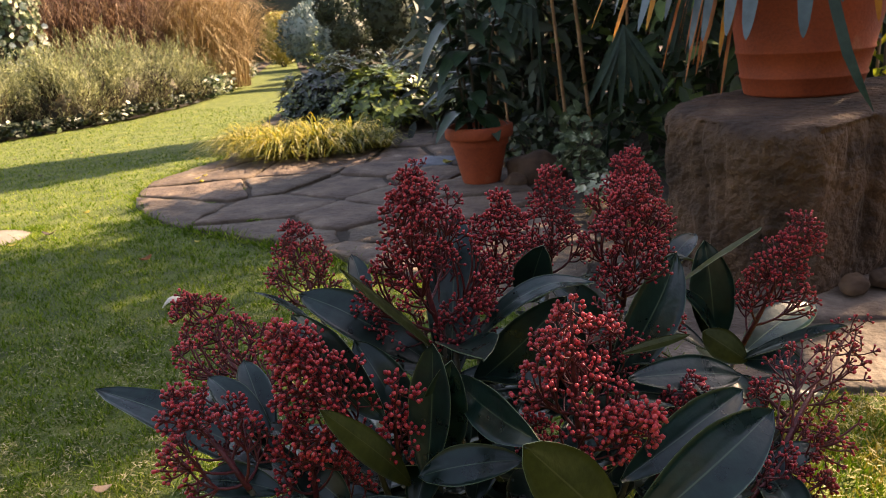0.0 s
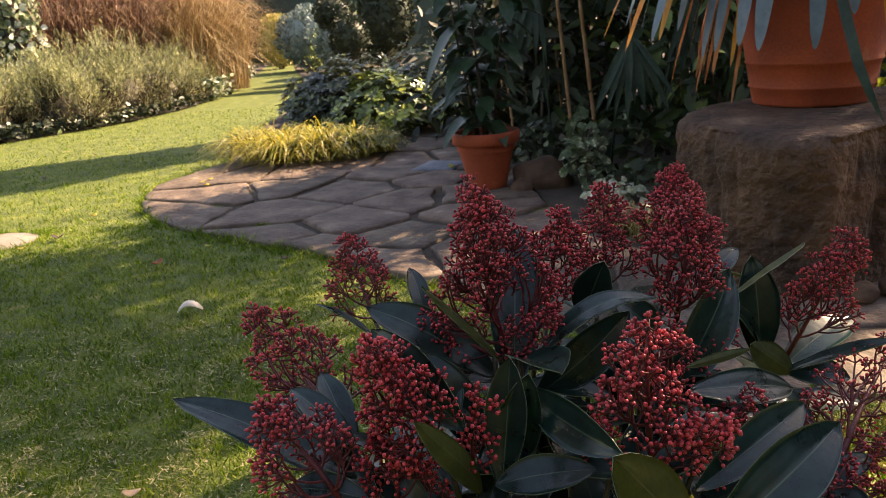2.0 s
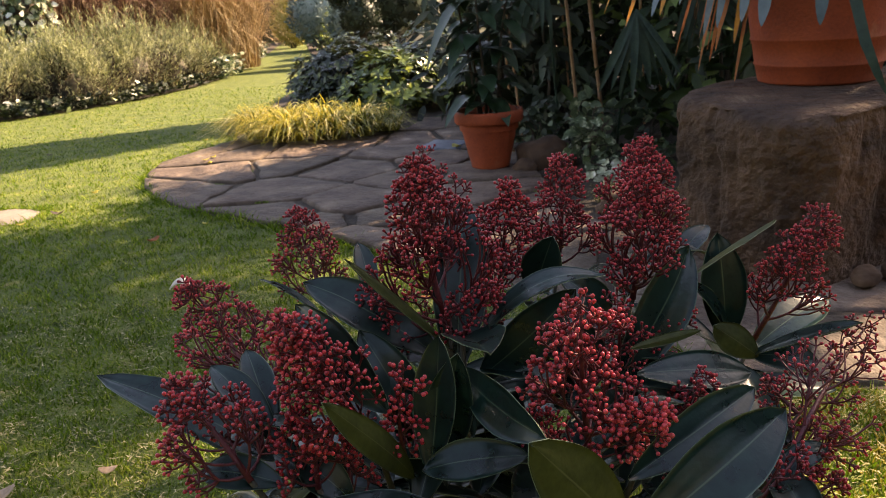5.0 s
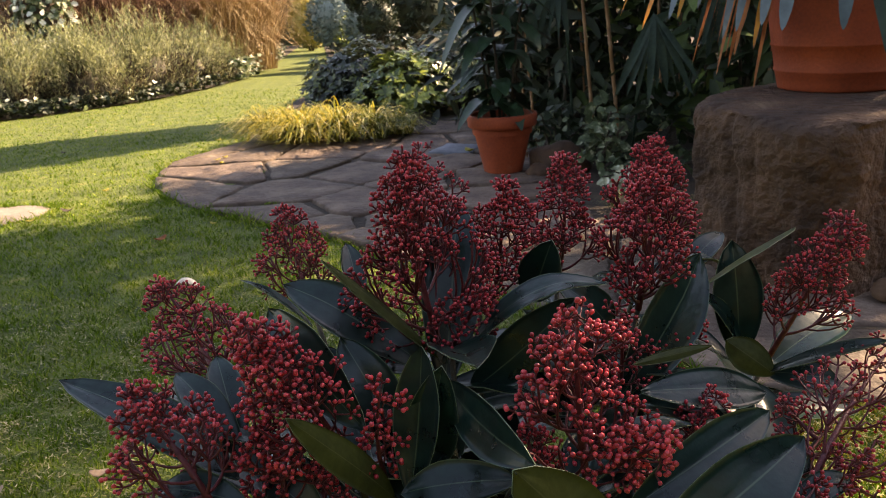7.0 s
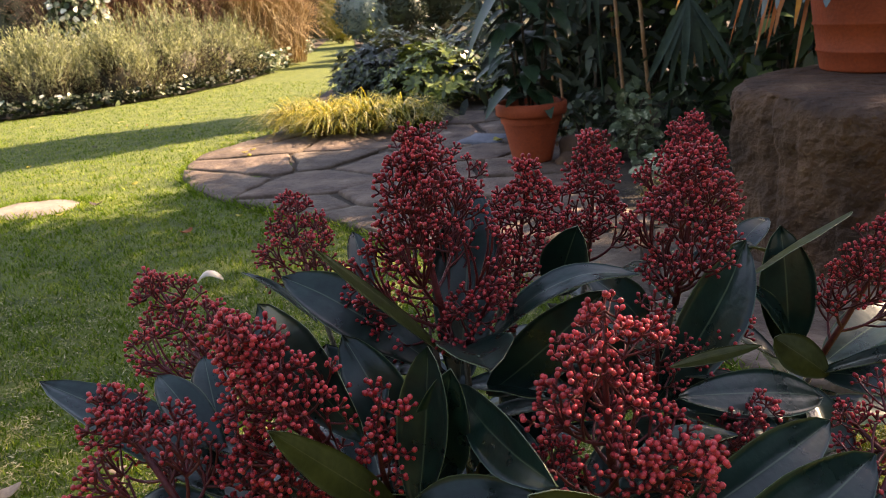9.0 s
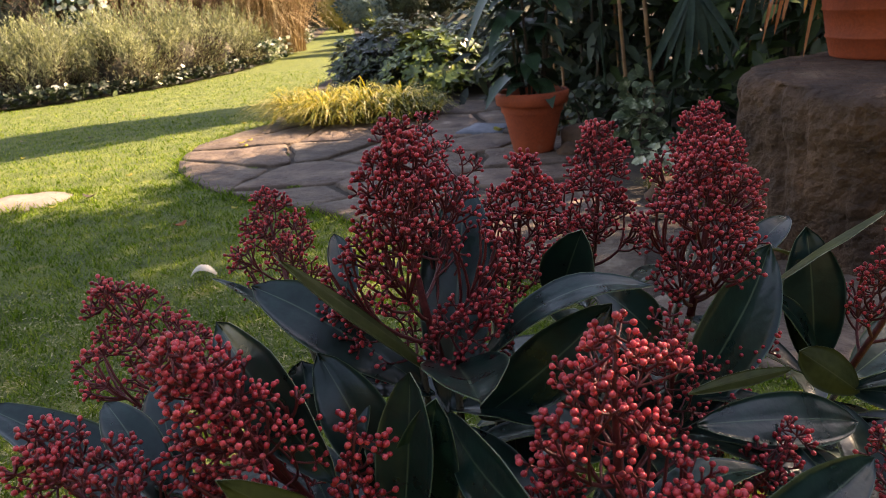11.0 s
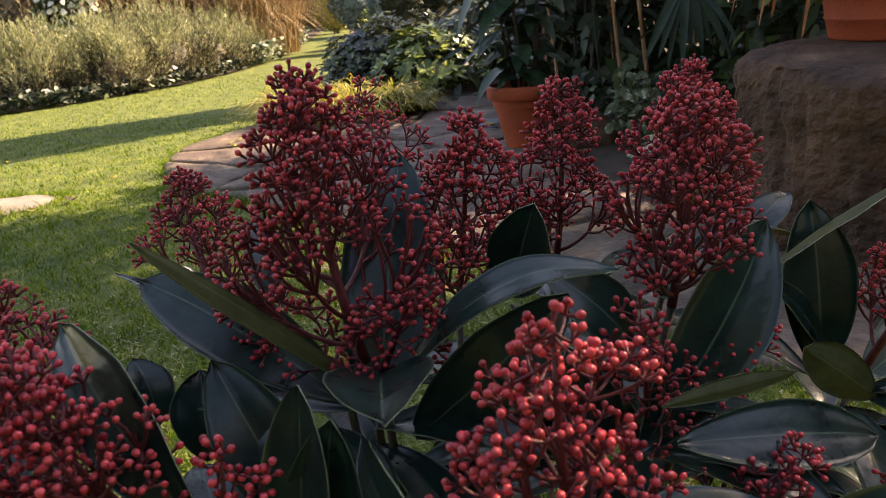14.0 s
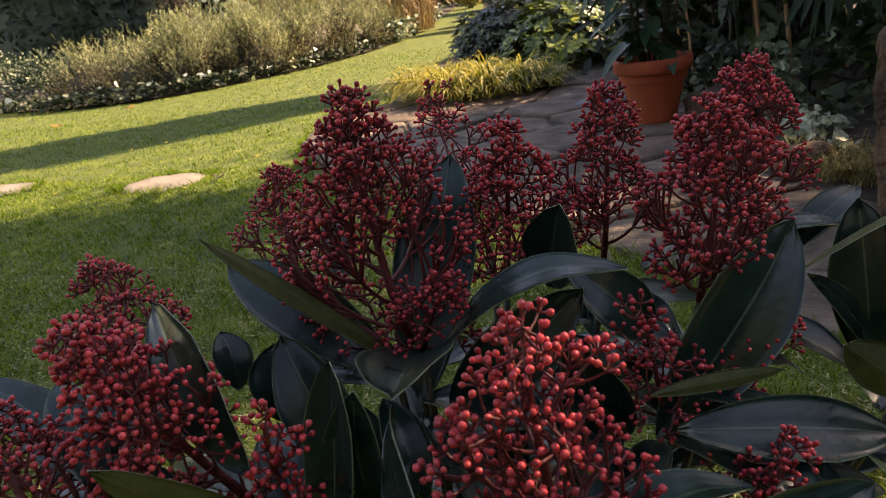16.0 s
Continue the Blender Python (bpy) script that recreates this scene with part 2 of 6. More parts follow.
def stone_mat():
    """Riven flagstone: each slab differs in tone, with stains and riven relief."""
    m = mat("flagstone", (0.078, 0.052, 0.037), (0.165, 0.118, 0.084), 0.82, 7.0, 0.9, 38, c3=(0.28, 0.218, 0.160), depth=0.012)
    n, l = m.node_tree.nodes, m.node_tree.links
    info = n.new("ShaderNodeObjectInfo")
    mul = n.new("ShaderNodeMath")
    mul.operation = "MULTIPLY_ADD"
    mul.inputs[1].default_value, mul.inputs[2].default_value = 0.45, 0.72
    l.new(info.outputs["Random"], mul.inputs[0])
    hsv = n.new("ShaderNodeHueSaturation")
    base = n["Principled BSDF"].inputs["Base Color"].links[0].from_socket
    l.new(base, hsv.inputs["Color"])
    l.new(mul.outputs[0], hsv.inputs["Value"])
    hue = n.new("ShaderNodeMath")
    hue.operation = "MULTIPLY_ADD"
    hue.inputs[1].default_value, hue.inputs[2].default_value = -0.018, 0.508
    l.new(info.outputs["Random"], hue.inputs[0])
    l.new(hue.outputs[0], hsv.inputs["Hue"])
    l.new(hsv.outputs[0], n["Principled BSDF"].inputs["Base Color"])
    return m


M["stone"] = stone_mat()
M["step"] = mat("pale_stepping_stone", (0.15, 0.124, 0.098), (0.24, 0.205, 0.165), 0.85, 6.0, 0.6, 34, c3=(0.34, 0.295, 0.245), depth=0.01)
for key_ in ("broad", "ivy", "pale_ivy", "canopy"):
    M[key_].node_tree.nodes["Principled BSDF"].inputs["Specular IOR Level"].default_value = 0.30
M["slate"] = mat("blue_slate", (0.10, 0.115, 0.14), (0.17, 0.185, 0.215), 0.7, 9, 0.5, 40)


# ---- mesh helpers ----
class Soup:
    """Gathers vertices and faces of many small pieces for one mesh."""

    def __init__(self):
        self.v, self.f, self.m, self.uv = [], [], [], []

    def add(self, verts, faces, mi=0, uvs=None):
        k = len(self.v)
        self.v.extend(verts)
        self.f.extend([tuple(i + k for i in f) for f in faces])
        self.m.extend([mi] * len(faces))
        self.uv.extend(uvs if uvs else [(0.5, 0.5)] * len(verts))

    def mesh(self, name, mats, smooth=True):
        me = bpy.data.meshes.new(name)
        me.from_pydata(self.v, [], self.f)
        for x in mats:
            me.materials.append(x)
        if len(mats) > 1:
            me.polygons.foreach_set("material_index", self.m)
        if smooth:
            me.polygons.foreach_set("use_smooth", [True] * len(me.polygons))
        lay = me.uv_layers.new(name="UVMap")
        idx = np.empty(len(me.loops), dtype=np.int32)
        me.loops.foreach_get("vertex_index", idx)
        lay.data.foreach_set("uv", np.array(self.uv, dtype=np.float32)[idx].ravel())
        me.update()
        return me

    def part(self, name, mats, parent=None, label="", smooth=True):
        ob = new(name, self.mesh(name, mats, smooth))
        if parent:
            ob.parent = parent
        return tagged(ob, label)


def holder(name, place=(0, 0, 0)):
    ob = new(name)
    ob.location = place
    return ob


def free_axes(d):
    d = Vector(d).normalized()
    a = d.cross(Vector((0, 0, 1)) if abs(d.z) < 0.9 else Vector((1, 0, 0))).normalized()
    return d, a, d.cross(a)


def tube(s, pts, radii, sides=6, mi=0, cap=True):
    """A tapered tube through points."""
    pts = [Vector(p) for p in pts]
    verts, faces = [], []
    n = len(pts)
    ref = None
    for i, p in enumerate(pts):
        d = (pts[min(i + 1, n - 1)] - pts[max(i - 1, 0)]).normalized()
        if ref is None:
            _, ref, _ = free_axes(d)
        a = (ref - d * ref.dot(d)).normalized()
        ref = a
        b = d.cross(a)
        for k in range(sides):
            t = 2 * math.pi * k / sides
            verts.append(tuple(p + (a * math.cos(t) + b * math.sin(t)) * radii[i]))
    for i in range(n - 1):
        for k in range(sides):
            k2 = (k + 1) % sides
            faces.append((i * sides + k, i * sides + k2, (i + 1) * sides + k2, (i + 1) * sides + k))
    if cap:
        faces.append(tuple(range(sides))[::-1])
        faces.append(tuple((n - 1) * sides + k for k in range(sides)))
    s.add(verts, faces, mi)


def curve(p0, p1, sag, n=6, wob=0.0, rnd=R):
    """Points from p0 to p1 along an arc that leaves the straight line by sag (a vector)."""
    p0, p1, sag = Vector(p0), Vector(p1), Vector(sag)
    out = []
    for i in range(n):
        t = i / (n - 1)
        q = p0.lerp(p1, t) + sag * (4 * t * (1 - t))
        if 0 < i < n - 1 and wob:
            q += Vector((rnd.uniform(-wob, wob), rnd.uniform(-wob, wob), rnd.uniform(-wob, wob)))
        out.append(q)
    return out


def spun(s, profile, sides=40, at=(0, 0, 0), mi=0):
    """A body of revolution from (radius, height) pairs, with its ends left open."""
    verts = [(at[0] + r * math.cos(2 * math.pi * k / sides), at[1] + r * math.sin(2 * math.pi * k / sides), at[2] + z) for r, z in profile for k in range(sides)]
    faces = [(i * sides + k, i * sides + (k + 1) % sides, (i + 1) * sides + (k + 1) % sides, (i + 1) * sides + k) for i in range(len(profile) - 1) for k in range(sides)]
    s.add(verts, faces, mi)


def strip(s, pts, widths, side, mi=0, fold=0.0, up=(0, 0, 1)):
    """A blade: a ribbon along points, its halves folded up by fold."""
    side = Vector(side)
    verts, faces, uvs = [], [], []
    n = len(pts)
    for i, p in enumerate(pts):
        w = widths[i]
        lift = Vector(up) * (fold * w)
        verts += [tuple(p - side * w + lift), tuple(p), tuple(p + side * w + lift)]
        t = i / (n - 1)
        uvs += [(0, t), (0.5, t), (1, t)]
    for i in range(n - 1):
        a = 3 * i
        faces += [(a, a + 1, a + 4, a + 3), (a + 1, a + 2, a + 5, a + 4)]
    s.add(verts, faces, mi, uvs)


def small_leaf(s, p, d, nrm, length, width, mi=0, droop=0.0):
    """A plain leaf of six corners, from p along d."""
    d, nrm = Vector(d).normalized(), Vector(nrm)
    side = d.cross(nrm).normalized()
    nn = side.cross(d)
    q = lambda t, w, h: tuple(p + d * (length * t) + side * (width * w) + nn * (width * h) - Vector((0, 0, 1)) * (droop * length * t * t))
    verts = [q(0, 0, 0), q(0.35, -0.45, 0.12), q(0.75, -0.34, 0.1), q(1, 0, 0), q(0.75, 0.34, 0.1), q(0.35, 0.45, 0.12), q(0.5, 0, 0)]
    s.add(verts, [(0, 6, 1), (1, 6, 2), (2, 6, 3), (3, 6, 4), (4, 6, 5), (5, 6, 0)], mi, [(0.5, 0), (0, 0.35), (0, 0.75), (0.5, 1), (1, 0.75), (1, 0.35), (0.5, 0.5)])


def rand_dir(rnd, zmin=-1.0, zmax=1.0):
    z, a = rnd.uniform(zmin, zmax), rnd.uniform(0, 2 * math.pi)
    r = math.sqrt(max(0, 1 - z * z))
    return Vector((r * math.cos(a), r * math.sin(a), z))


# ---- ground ----
def ground_height(x, y):
    return 0.012 * noise.noise(Vector((x * 0.9, y * 0.9, 0.3))) * min(1.0, max(0.0, (abs(x) + abs(y)) / 3))


def build_ground():
    s = Soup()
    xs = [-400, -120, -50, -25, -15] + [-10 + 0.25 * i for i in range(61)] + [8, 14, 25, 50, 120, 400]
    ys = [-400, -120, -40, -12, -5, -2] + [-1 + 0.25 * i for i in range(61)] + [17, 20, 28, 45, 110, 400]
    for y in ys:
        for x in xs:
            near = abs(x) < 9 and -2 < y < 15
            s.v.append((x, y, ground_height(x, y) if near else 0.0))
            s.uv.append((0.5, 0.5))
    w = len(xs)
    for j in range(len(ys) - 1):
        for i in range(w - 1):
            s.f.append((j * w + i, j * w + i + 1, (j + 1) * w + i + 1, (j + 1) * w + i))
            s.m.append(0)
    return tagged(s.part("ground", [M["lawn"]]), "mown green lawn ground of the garden", "lawn", kind="structure")


build_ground()

# outline of the paved terrace, and of the planted beds, on the ground plan
TERRACE = [(-1.42, 4.72), (-1.60, 4.35), (-1.68, 4.02), (-1.64, 3.74), (-1.52, 3.46), (-1.36, 3.22), (-1.16, 3.03), (-0.90, 2.83), (-0.66, 2.68), (-0.38, 2.45), (-0.12, 2.18), (0.15, 1.92), (0.40, 1.62), (0.62, 1.40), (0.90, 1.34), (1.5, 1.20), (2.4, 1.1), (2.4, 1.9), (1.2, 2.02), (0.78, 2.22), (0.55, 2.45), (0.42, 2.95), (0.36, 3.55), (0.30, 4.4), (0.10, 5.2), (-0.30, 5.25), (-0.40, 4.70), (-0.9, 4.66)]


def inside(x, y, poly):
    hit = False
    for (x1, y1), (x2, y2) in zip(poly, poly[1:] + poly[:1]):
        if (y1 > y) != (y2 > y) and x < (x2 - x1) * (y - y1) / (y2 - y1) + x1:
            hit = not hit
    return hit


STEPS = [(-1.98, 3.01, 0.23, 0.17), (-3.05, 3.09, 0.24, 0.15)]
BED = [(-9.5, 7.2), (-7.3, 6.75), (-6.0, 6.40), (-5.2, 6.30), (-4.5, 6.38), (-4.05, 6.75), (-3.72, 7.25), (-3.48, 7.9), (-3.32, 8.8), (-3.30, 9.9), (-3.6, 11.8), (-4.1, 14.8), (-5.6, 22), (-14, 22), (-14, 7.6)]
SHADE_BED = [(-1.46, 4.72), (-1.62, 5.3), (-1.70, 6.4), (-1.80, 7.8), (-2.15, 10.5), (-2.7, 13.0), (-3.5, 16), (-4.9, 22), (8, 22), (8, 1.9), (1.2, 1.98), (0.78, 2.2), (0.50, 2.42), (0.40, 2.95), (0.34, 3.55), (0.28, 4.4), (0.05, 5.2), (-0.3, 5.2), (-0.4, 4.65)]


def soil_patch(name, outline, z, label):
    bm = bmesh.new()
    vs = [bm.verts.new((x, y, z)) for x, y in outline]
    f = bm.faces.new(vs)
    if f.normal.z < 0:
        f.normal_flip()
    bmesh.ops.triangulate(bm, faces=[f])
    me = bpy.data.meshes.new(name)
    bm.to_mesh(me)
    bm.free()
    me.materials.append(M["soil"])
    return tagged(new(name, me), label, "soil", kind="structure")


soil_patch("ground_bed", BED, 0.016, "dark bare soil of the sunny planted border")
soil_patch("ground_shade_bed", SHADE_BED, 0.014, "dark leaf-strewn soil of the shaded planted bed")


def build_grass():
    """Mown blades: dense near the shrub, thinner further away."""
    rnd = random.Random(5)
    s = Soup()
    bands = [(0.55, 1.9, 80000), (1.9, 3.2, 60000), (3.2, 5.2, 36000), (5.2, 8.5, 24000)]
    for y0, y1, count in bands:
        made = 0
        while made < count:
            y = rnd.uniform(y0, y1)
            x = rnd.uniform(-0.95 * y - 0.4, 0.62 * y + 0.25)
            made += 1
            if inside(x, y, TERRACE) or inside(x, y, BED) or inside(x, y, SHADE_BED):
                continue
            if any(((x - a) / (c - 0.02)) ** 2 + ((y - b) / (d - 0.02)) ** 2 < 1 for a, b, c, d in STEPS):
                continue
            h = rnd.uniform(0.007, 0.019) * (1 + 1.1 * noise.noise(Vector((x * 15, y * 15, 1))))
            wd = (0.0011 + 0.00042 * y) * rnd.uniform(0.7, 1.3)
            a = rnd.uniform(0, 6.283)
            lean = rnd.uniform(0.1, 1.3) * h
            b = rnd.uniform(0, 6.283)
            z = ground_height(x, y) - 0.001
            dx, dy = wd * math.cos(a), wd * math.sin(a)
            k = len(s.v)
            s.v += [(x - dx, y - dy, z), (x + dx, y + dy, z), (x + lean * math.cos(b), y + lean * math.sin(b), z + h)]
            s.f.append((k, k + 1, k + 2))
            s.m.append(0)
            s.uv += [(0.5, 0)] * 3
    return tagged(s.part("grass", [M["blade"]], smooth=False), "short mown lawn grass with yellowish blades", "grass", kind="stuff")


build_grass()

# ---- the flowering shrub ----
shrub = tagged(holder("skimmia_shrub", (0.12, 0.60, 0)), "evergreen shrub with dark glossy leaves and crowded red bud clusters", "shrub")
ROOT = Vector((0.12, 0.60, 0.0))
bpy.context.view_layer.update()


def under_shrub(ob):
    ob.parent = shrub
    ob.matrix_parent_inverse = Matrix.Translation(-ROOT)
    return ob


def leaf(base, tip, width, normal, bend=0.006, cup=0.15):
    """A thick evergreen leaf: dark upper face, olive lower face and a pale rim. normal: the way its upper face looks."""
    base, tip = Vector(base), Vector(tip)
    u = tip - base
    length = u.length
    u.normalize()
    n = Vector(normal)
    n = (n - u * n.dot(u)).normalized()
    side = u.cross(n)
    rows, cols, thick = 14, 8, 0.0007
    seed = R.uniform(0, 50)
    top, low, uvs = [], [], []
    for i in range(rows + 1):
        t = i / rows
        prof = (math.sin(math.pi * min(1.0, t ** 0.86)) ** 0.62) * (0.62 + 0.38 * min(1, t * 1.5)) if 0 < t < 1 else 0.0
        w = 0.5 * width * max(prof, 0.07 if t < 0.5 else 0.015)
        mid = base + u * (length * t) + n * (bend * 4 * t * (1 - t)) - n * (abs(bend) * 0.8 * max(0, t - 0.75) * 2)
        for k in range(cols + 1):
            c = 2 * k / cols - 1
            wave = 0.012 * width * noise.noise(Vector((seed + 5 * t, 2 * c, seed))) * 3 * abs(c)
            lift = cup * w * abs(c) ** 1.5 + wave - (0.02 * width if abs(c) < 0.01 else 0)
            q = mid + side * (c * w) + n * lift
            top.append(tuple(q))
            low.append(tuple(q - n * thick))
            uvs.append((0.5 + 0.5 * c, t))
    s = Soup()
    q = cols + 1
    quads = [(i * q + k, i * q + k + 1, (i + 1) * q + k + 1, (i + 1) * q + k) for i in range(rows) for k in range(cols)]
    s.add(top, [f[::-1] for f in quads], 0, uvs)
    s.add(low, quads, 1, uvs)
    m = len(top)
    edge = [i * q for i in range(rows + 1)] + [rows * q + k for k in range(1, cols + 1)] + [i * q + cols for i in range(rows - 1, -1, -1)] + [k for k in range(cols - 1, 0, -1)]
    rim = [(a, b, b + m, a + m) for a, b in zip(edge, edge[1:] + edge[:1])]
    s.f += rim
    s.m += [2] * len(rim)
    return under_shrub(s.part("leaf", [M["leaf_top"], M["leaf_under"], M["leaf_rim"]]))


def ico(sub):
    bm = bmesh.new()
    bmesh.ops.create_icosphere(bm, subdivisions=sub, radius=1.0)
    v = [tuple(x.co) for x in bm.verts]
    f = [tuple(x.index for x in p.verts) for p in bm.faces]
    bm.free()
    return v, f


ICO_V, ICO_F = ico(2)


def bud_shape(rnd):
    """A closed bud: round, narrowing to its stalk, with four faint seams and a small blunt point."""
    k, sq = rnd.uniform(0.96, 1.14), rnd.uniform(0.02, 0.09)
    out = []
    for x, y, z in ICO_V:
        a = math.atan2(y, x)
        g = (1 - sq * (0.5 + 0.5 * math.cos(4 * a)) * max(0, z)) * (1 + 0.06 * z - 0.30 * max(0, -z) ** 1.5)
        out.append((x * g, y * g, z * k * (1.0 if z > 0 else 1.25) + (0.10 if z > 0.97 else 0.0)))
    return out


BUD_SHAPES = [bud_shape(random.Random(i)) for i in range(5)]
BUD_MESHES = []
for shape in BUD_SHAPES:
    s_ = Soup()
    s_.add(shape, ICO_F)
    BUD_MESHES.append(s_.mesh("bud", [M["bud"]]))


def panicle(base, top, radius, count, single=False, low=0.22, swell=0.90):
    """A cone of red stalks: side branches off one axis, twigs off these, and each twig ends in a small group of buds."""
    rnd = random.Random(int(1000 * (abs(base[0]) + base[1] + 3 * base[2])) + count)
    base, top = Vector(base), Vector(top)
    height = (top - base).length
    up, ax, ay = free_axes(top - base)
    stalks, buds = Soup(), []
    bend = ax * rnd.uniform(-0.05, 0.05) * height + ay * rnd.uniform(-0.05, 0.05) * height
    axis = lambda t: base + up * (height * t) + bend * (4 * t * (1 - t))
    rr = min(0.0026, 0.0012 + radius * 0.034)
    tube(stalks, [axis(t) for t in (0, 0.25, 0.5, 0.75, 0.93)], [rr, rr * 0.9, rr * 0.72, rr * 0.5, rr * 0.34], 6)

    def envelope(t):
        return radius * (0.62 + 0.38 * math.sin(min(1.0, t / 0.36) * 1.5708) if t < 0.36 else max(0.0, 1 - ((t - 0.36) / 0.67) ** 1.4) ** 0.85)

    # side branches: how high they end, how far they reach, and how wide a head of buds they carry
    n1 = max(4, int(5 + count / 22))
    arms = []
    for i in range(n1 + 1):
        f = (i + 0.5) / (n1 + 0.5) if i < n1 else 1.0
        t_end = low + (0.93 - low) * f ** 1.05 if i < n1 else 0.97
        ang = i * 2.39996 + rnd.uniform(-0.35, 0.35)
        out = ax * math.cos(ang) + ay * math.sin(ang)
        reach = envelope(t_end) * rnd.uniform(0.82, 1.20) * (0.55 if i % 4 == 3 else 1.0) if i < n1 else 0.0
        h0 = max(0.06, t_end - (0.12 + 0.85 * reach / height) * rnd.uniform(0.6, 0.85))
        start, end = axis(h0), axis(t_end) + out * (reach * 0.80)
        arc = curve(start, end, (-up * 0.12 + out * 0.07) * reach, 6)
        r1 = rr * (0.58 - 0.24 * f)
        tube(stalks, arc, [r1, r1 * 0.9, r1 * 0.8, r1 * 0.7, r1 * 0.6, r1 * 0.5], 5, cap=False)
        arms.append((f, out, reach, arc, r1))
    head = 0.80 * math.sqrt(2.0 * radius * height / n1)
    share = max(4, round(count * 3.05 / 4.1 / (n1 + 1)))
    for k in range(share * (n1 + 1)):
        f, out, reach, arc, r1 = arms[k // share]
        j = k % share
        wide = head * (1.0 - 0.38 * f) * (1.12 if j % 3 else 0.95)
        look_out = (out * (1.0 - 0.75 * f) + up * (0.22 + 0.8 * f)).normalized()
        _, h_ax, h_ay = free_axes(look_out)
        q = math.sqrt((j + 0.35) / share)
        a = j * 2.39996 + rnd.uniform(-0.3, 0.3)
        off = (h_ax * math.cos(a) + h_ay * math.sin(a)) * (wide * q * rnd.uniform(0.85, 1.1))
        spot = arc[5] + off + look_out * (reach * 0.20 + 0.004 - wide * 0.55 * q * q + rnd.uniform(-0.003, 0.003))
        if rnd.random() < 0.12:
            spot -= look_out * rnd.uniform(0.005, 0.012)
        face = (out * (1.0 - 0.6 * f) + up * (0.35 + 0.7 * f) + (spot - arc[3]).normalized() * 0.5 + rand_dir(rnd) * 0.2).normalized()
        node = spot - face * 0.0042
        gap = (node - arc[5]).length
        root = arc[5 if gap < 0.007 else 4 if gap < 0.012 else 3 if gap < 0.018 else 2]
        tw = min(0.0010, r1 * 0.7)
        tube(stalks, curve(root, node, (out - up) * 0.06 * (node - root).length, 4), [tw, tw * 0.9, tw * 0.85, tw * 0.8], 5, cap=False)
        _, s_ax, s_ay = free_axes(face)
        n_b = rnd.choice((3, 4, 4, 4, 5, 5))
        a0 = rnd.uniform(0, 6.283)
        for b in range(n_b):
            if b == 0:
                dd, ln = (face + rand_dir(rnd) * 0.15).normalized(), rnd.uniform(0.0036, 0.0050)
            else:
                a = a0 + 6.283 * b / (n_b - 1) + rnd.uniform(-0.3, 0.3)
                dd = (face * rnd.uniform(0.45, 0.85) + (s_ax * math.cos(a) + s_ay * math.sin(a))).normalized()
                ln = rnd.uniform(0.0030, 0.0046)
            r = swell * rnd.uniform(0.00108, 0.00146) * (1.08 if b == 0 else 1.0)
            tip = node + dd * ln
            tube(stalks, [node, node.lerp(tip, 0.6) - face * 0.0002, tip], [0.00062, 0.00056, 0.00074], 4, cap=False)
            buds.append((tip + dd * (r * 0.9), dd, r))
    ob = under_shrub(stalks.part("panicle", [M["stalk_red"]], label="branched dark red stalks crowded with round buds"))
    rest = Soup()
    rnd.shuffle(buds)
    for i, (p, d, r) in enumerate(buds):
        q = d.to_track_quat("Z", "Y").to_matrix().to_4x4() @ pose(0, 0, 0, 0, 0, rnd.uniform(0, 90))
        m = Matrix.Translation(p) @ q @ Matrix.Scale(r, 4)
        if single and i < 300:
            one = new("bud", BUD_MESHES[i % 5])
            one.parent, one.matrix_parent_inverse = ob, Matrix.Identity(4)
            one.matrix_basis = m
        else:
            rest.add([tuple(m @ Vector(v)) for v in BUD_SHAPES[i % 5]], ICO_F)
    if rest.v:
        r_ob = rest.part("bud_spray", [M["bud"]], ob)
        tagged(r_ob, kind="stuff")
    # the woody shoot that carries it, down to the root
    shoot = Soup()
    low = ROOT + Vector((rnd.uniform(-0.03, 0.03), rnd.uniform(-0.03, 0.03), 0))
    mid = Vector((base.x * 0.55 + ROOT.x * 0.45, base.y * 0.55 + ROOT.y * 0.45, base.z * 0.55))
    pts = []
    for i in range(9):
        t = i / 8
        pts.append(low * (1 - t) ** 2 + mid * (2 * t * (1 - t)) + base * t * t)
    pts[-2] = base - up * 0.012 if (pts[-2] - base).length < 0.02 else pts[-2]
    tube(shoot, pts, [0.0044 - 0.0024 * i / 8 for i in range(9)], 7)
    under_shrub(shoot.part("stem", [M["stem"]], label="green-brown woody stem"))
    return ob


def lower_leaves(base, top, count, seed):
    """The older leaves below a panicle, deep in the shrub."""
    rnd = random.Random(seed)
    base, top = Vector(base), Vector(top)
    down = (Vector((ROOT.x, ROOT.y, 0.1)) - base).normalized()
    for i in range(count):
        st = base + down * rnd.uniform(0.012, 0.12)
        a = i * 2.4 + rnd.uniform(-0.5, 0.5)
        d = Vector((math.cos(a), math.sin(a), rnd.uniform(-0.55, 0.25))).normalized()
        ln = rnd.uniform(0.065, 0.105)
        nrm = Vector((d.x * 0.3, d.y * 0.3, 1)) + rand_dir(rnd) * 0.25
        leaf(st + d * 0.004, st + d * ln, ln * rnd.uniform(0.32, 0.42), nrm, rnd.uniform(0.003, 0.010), rnd.uniform(0.1, 0.3))


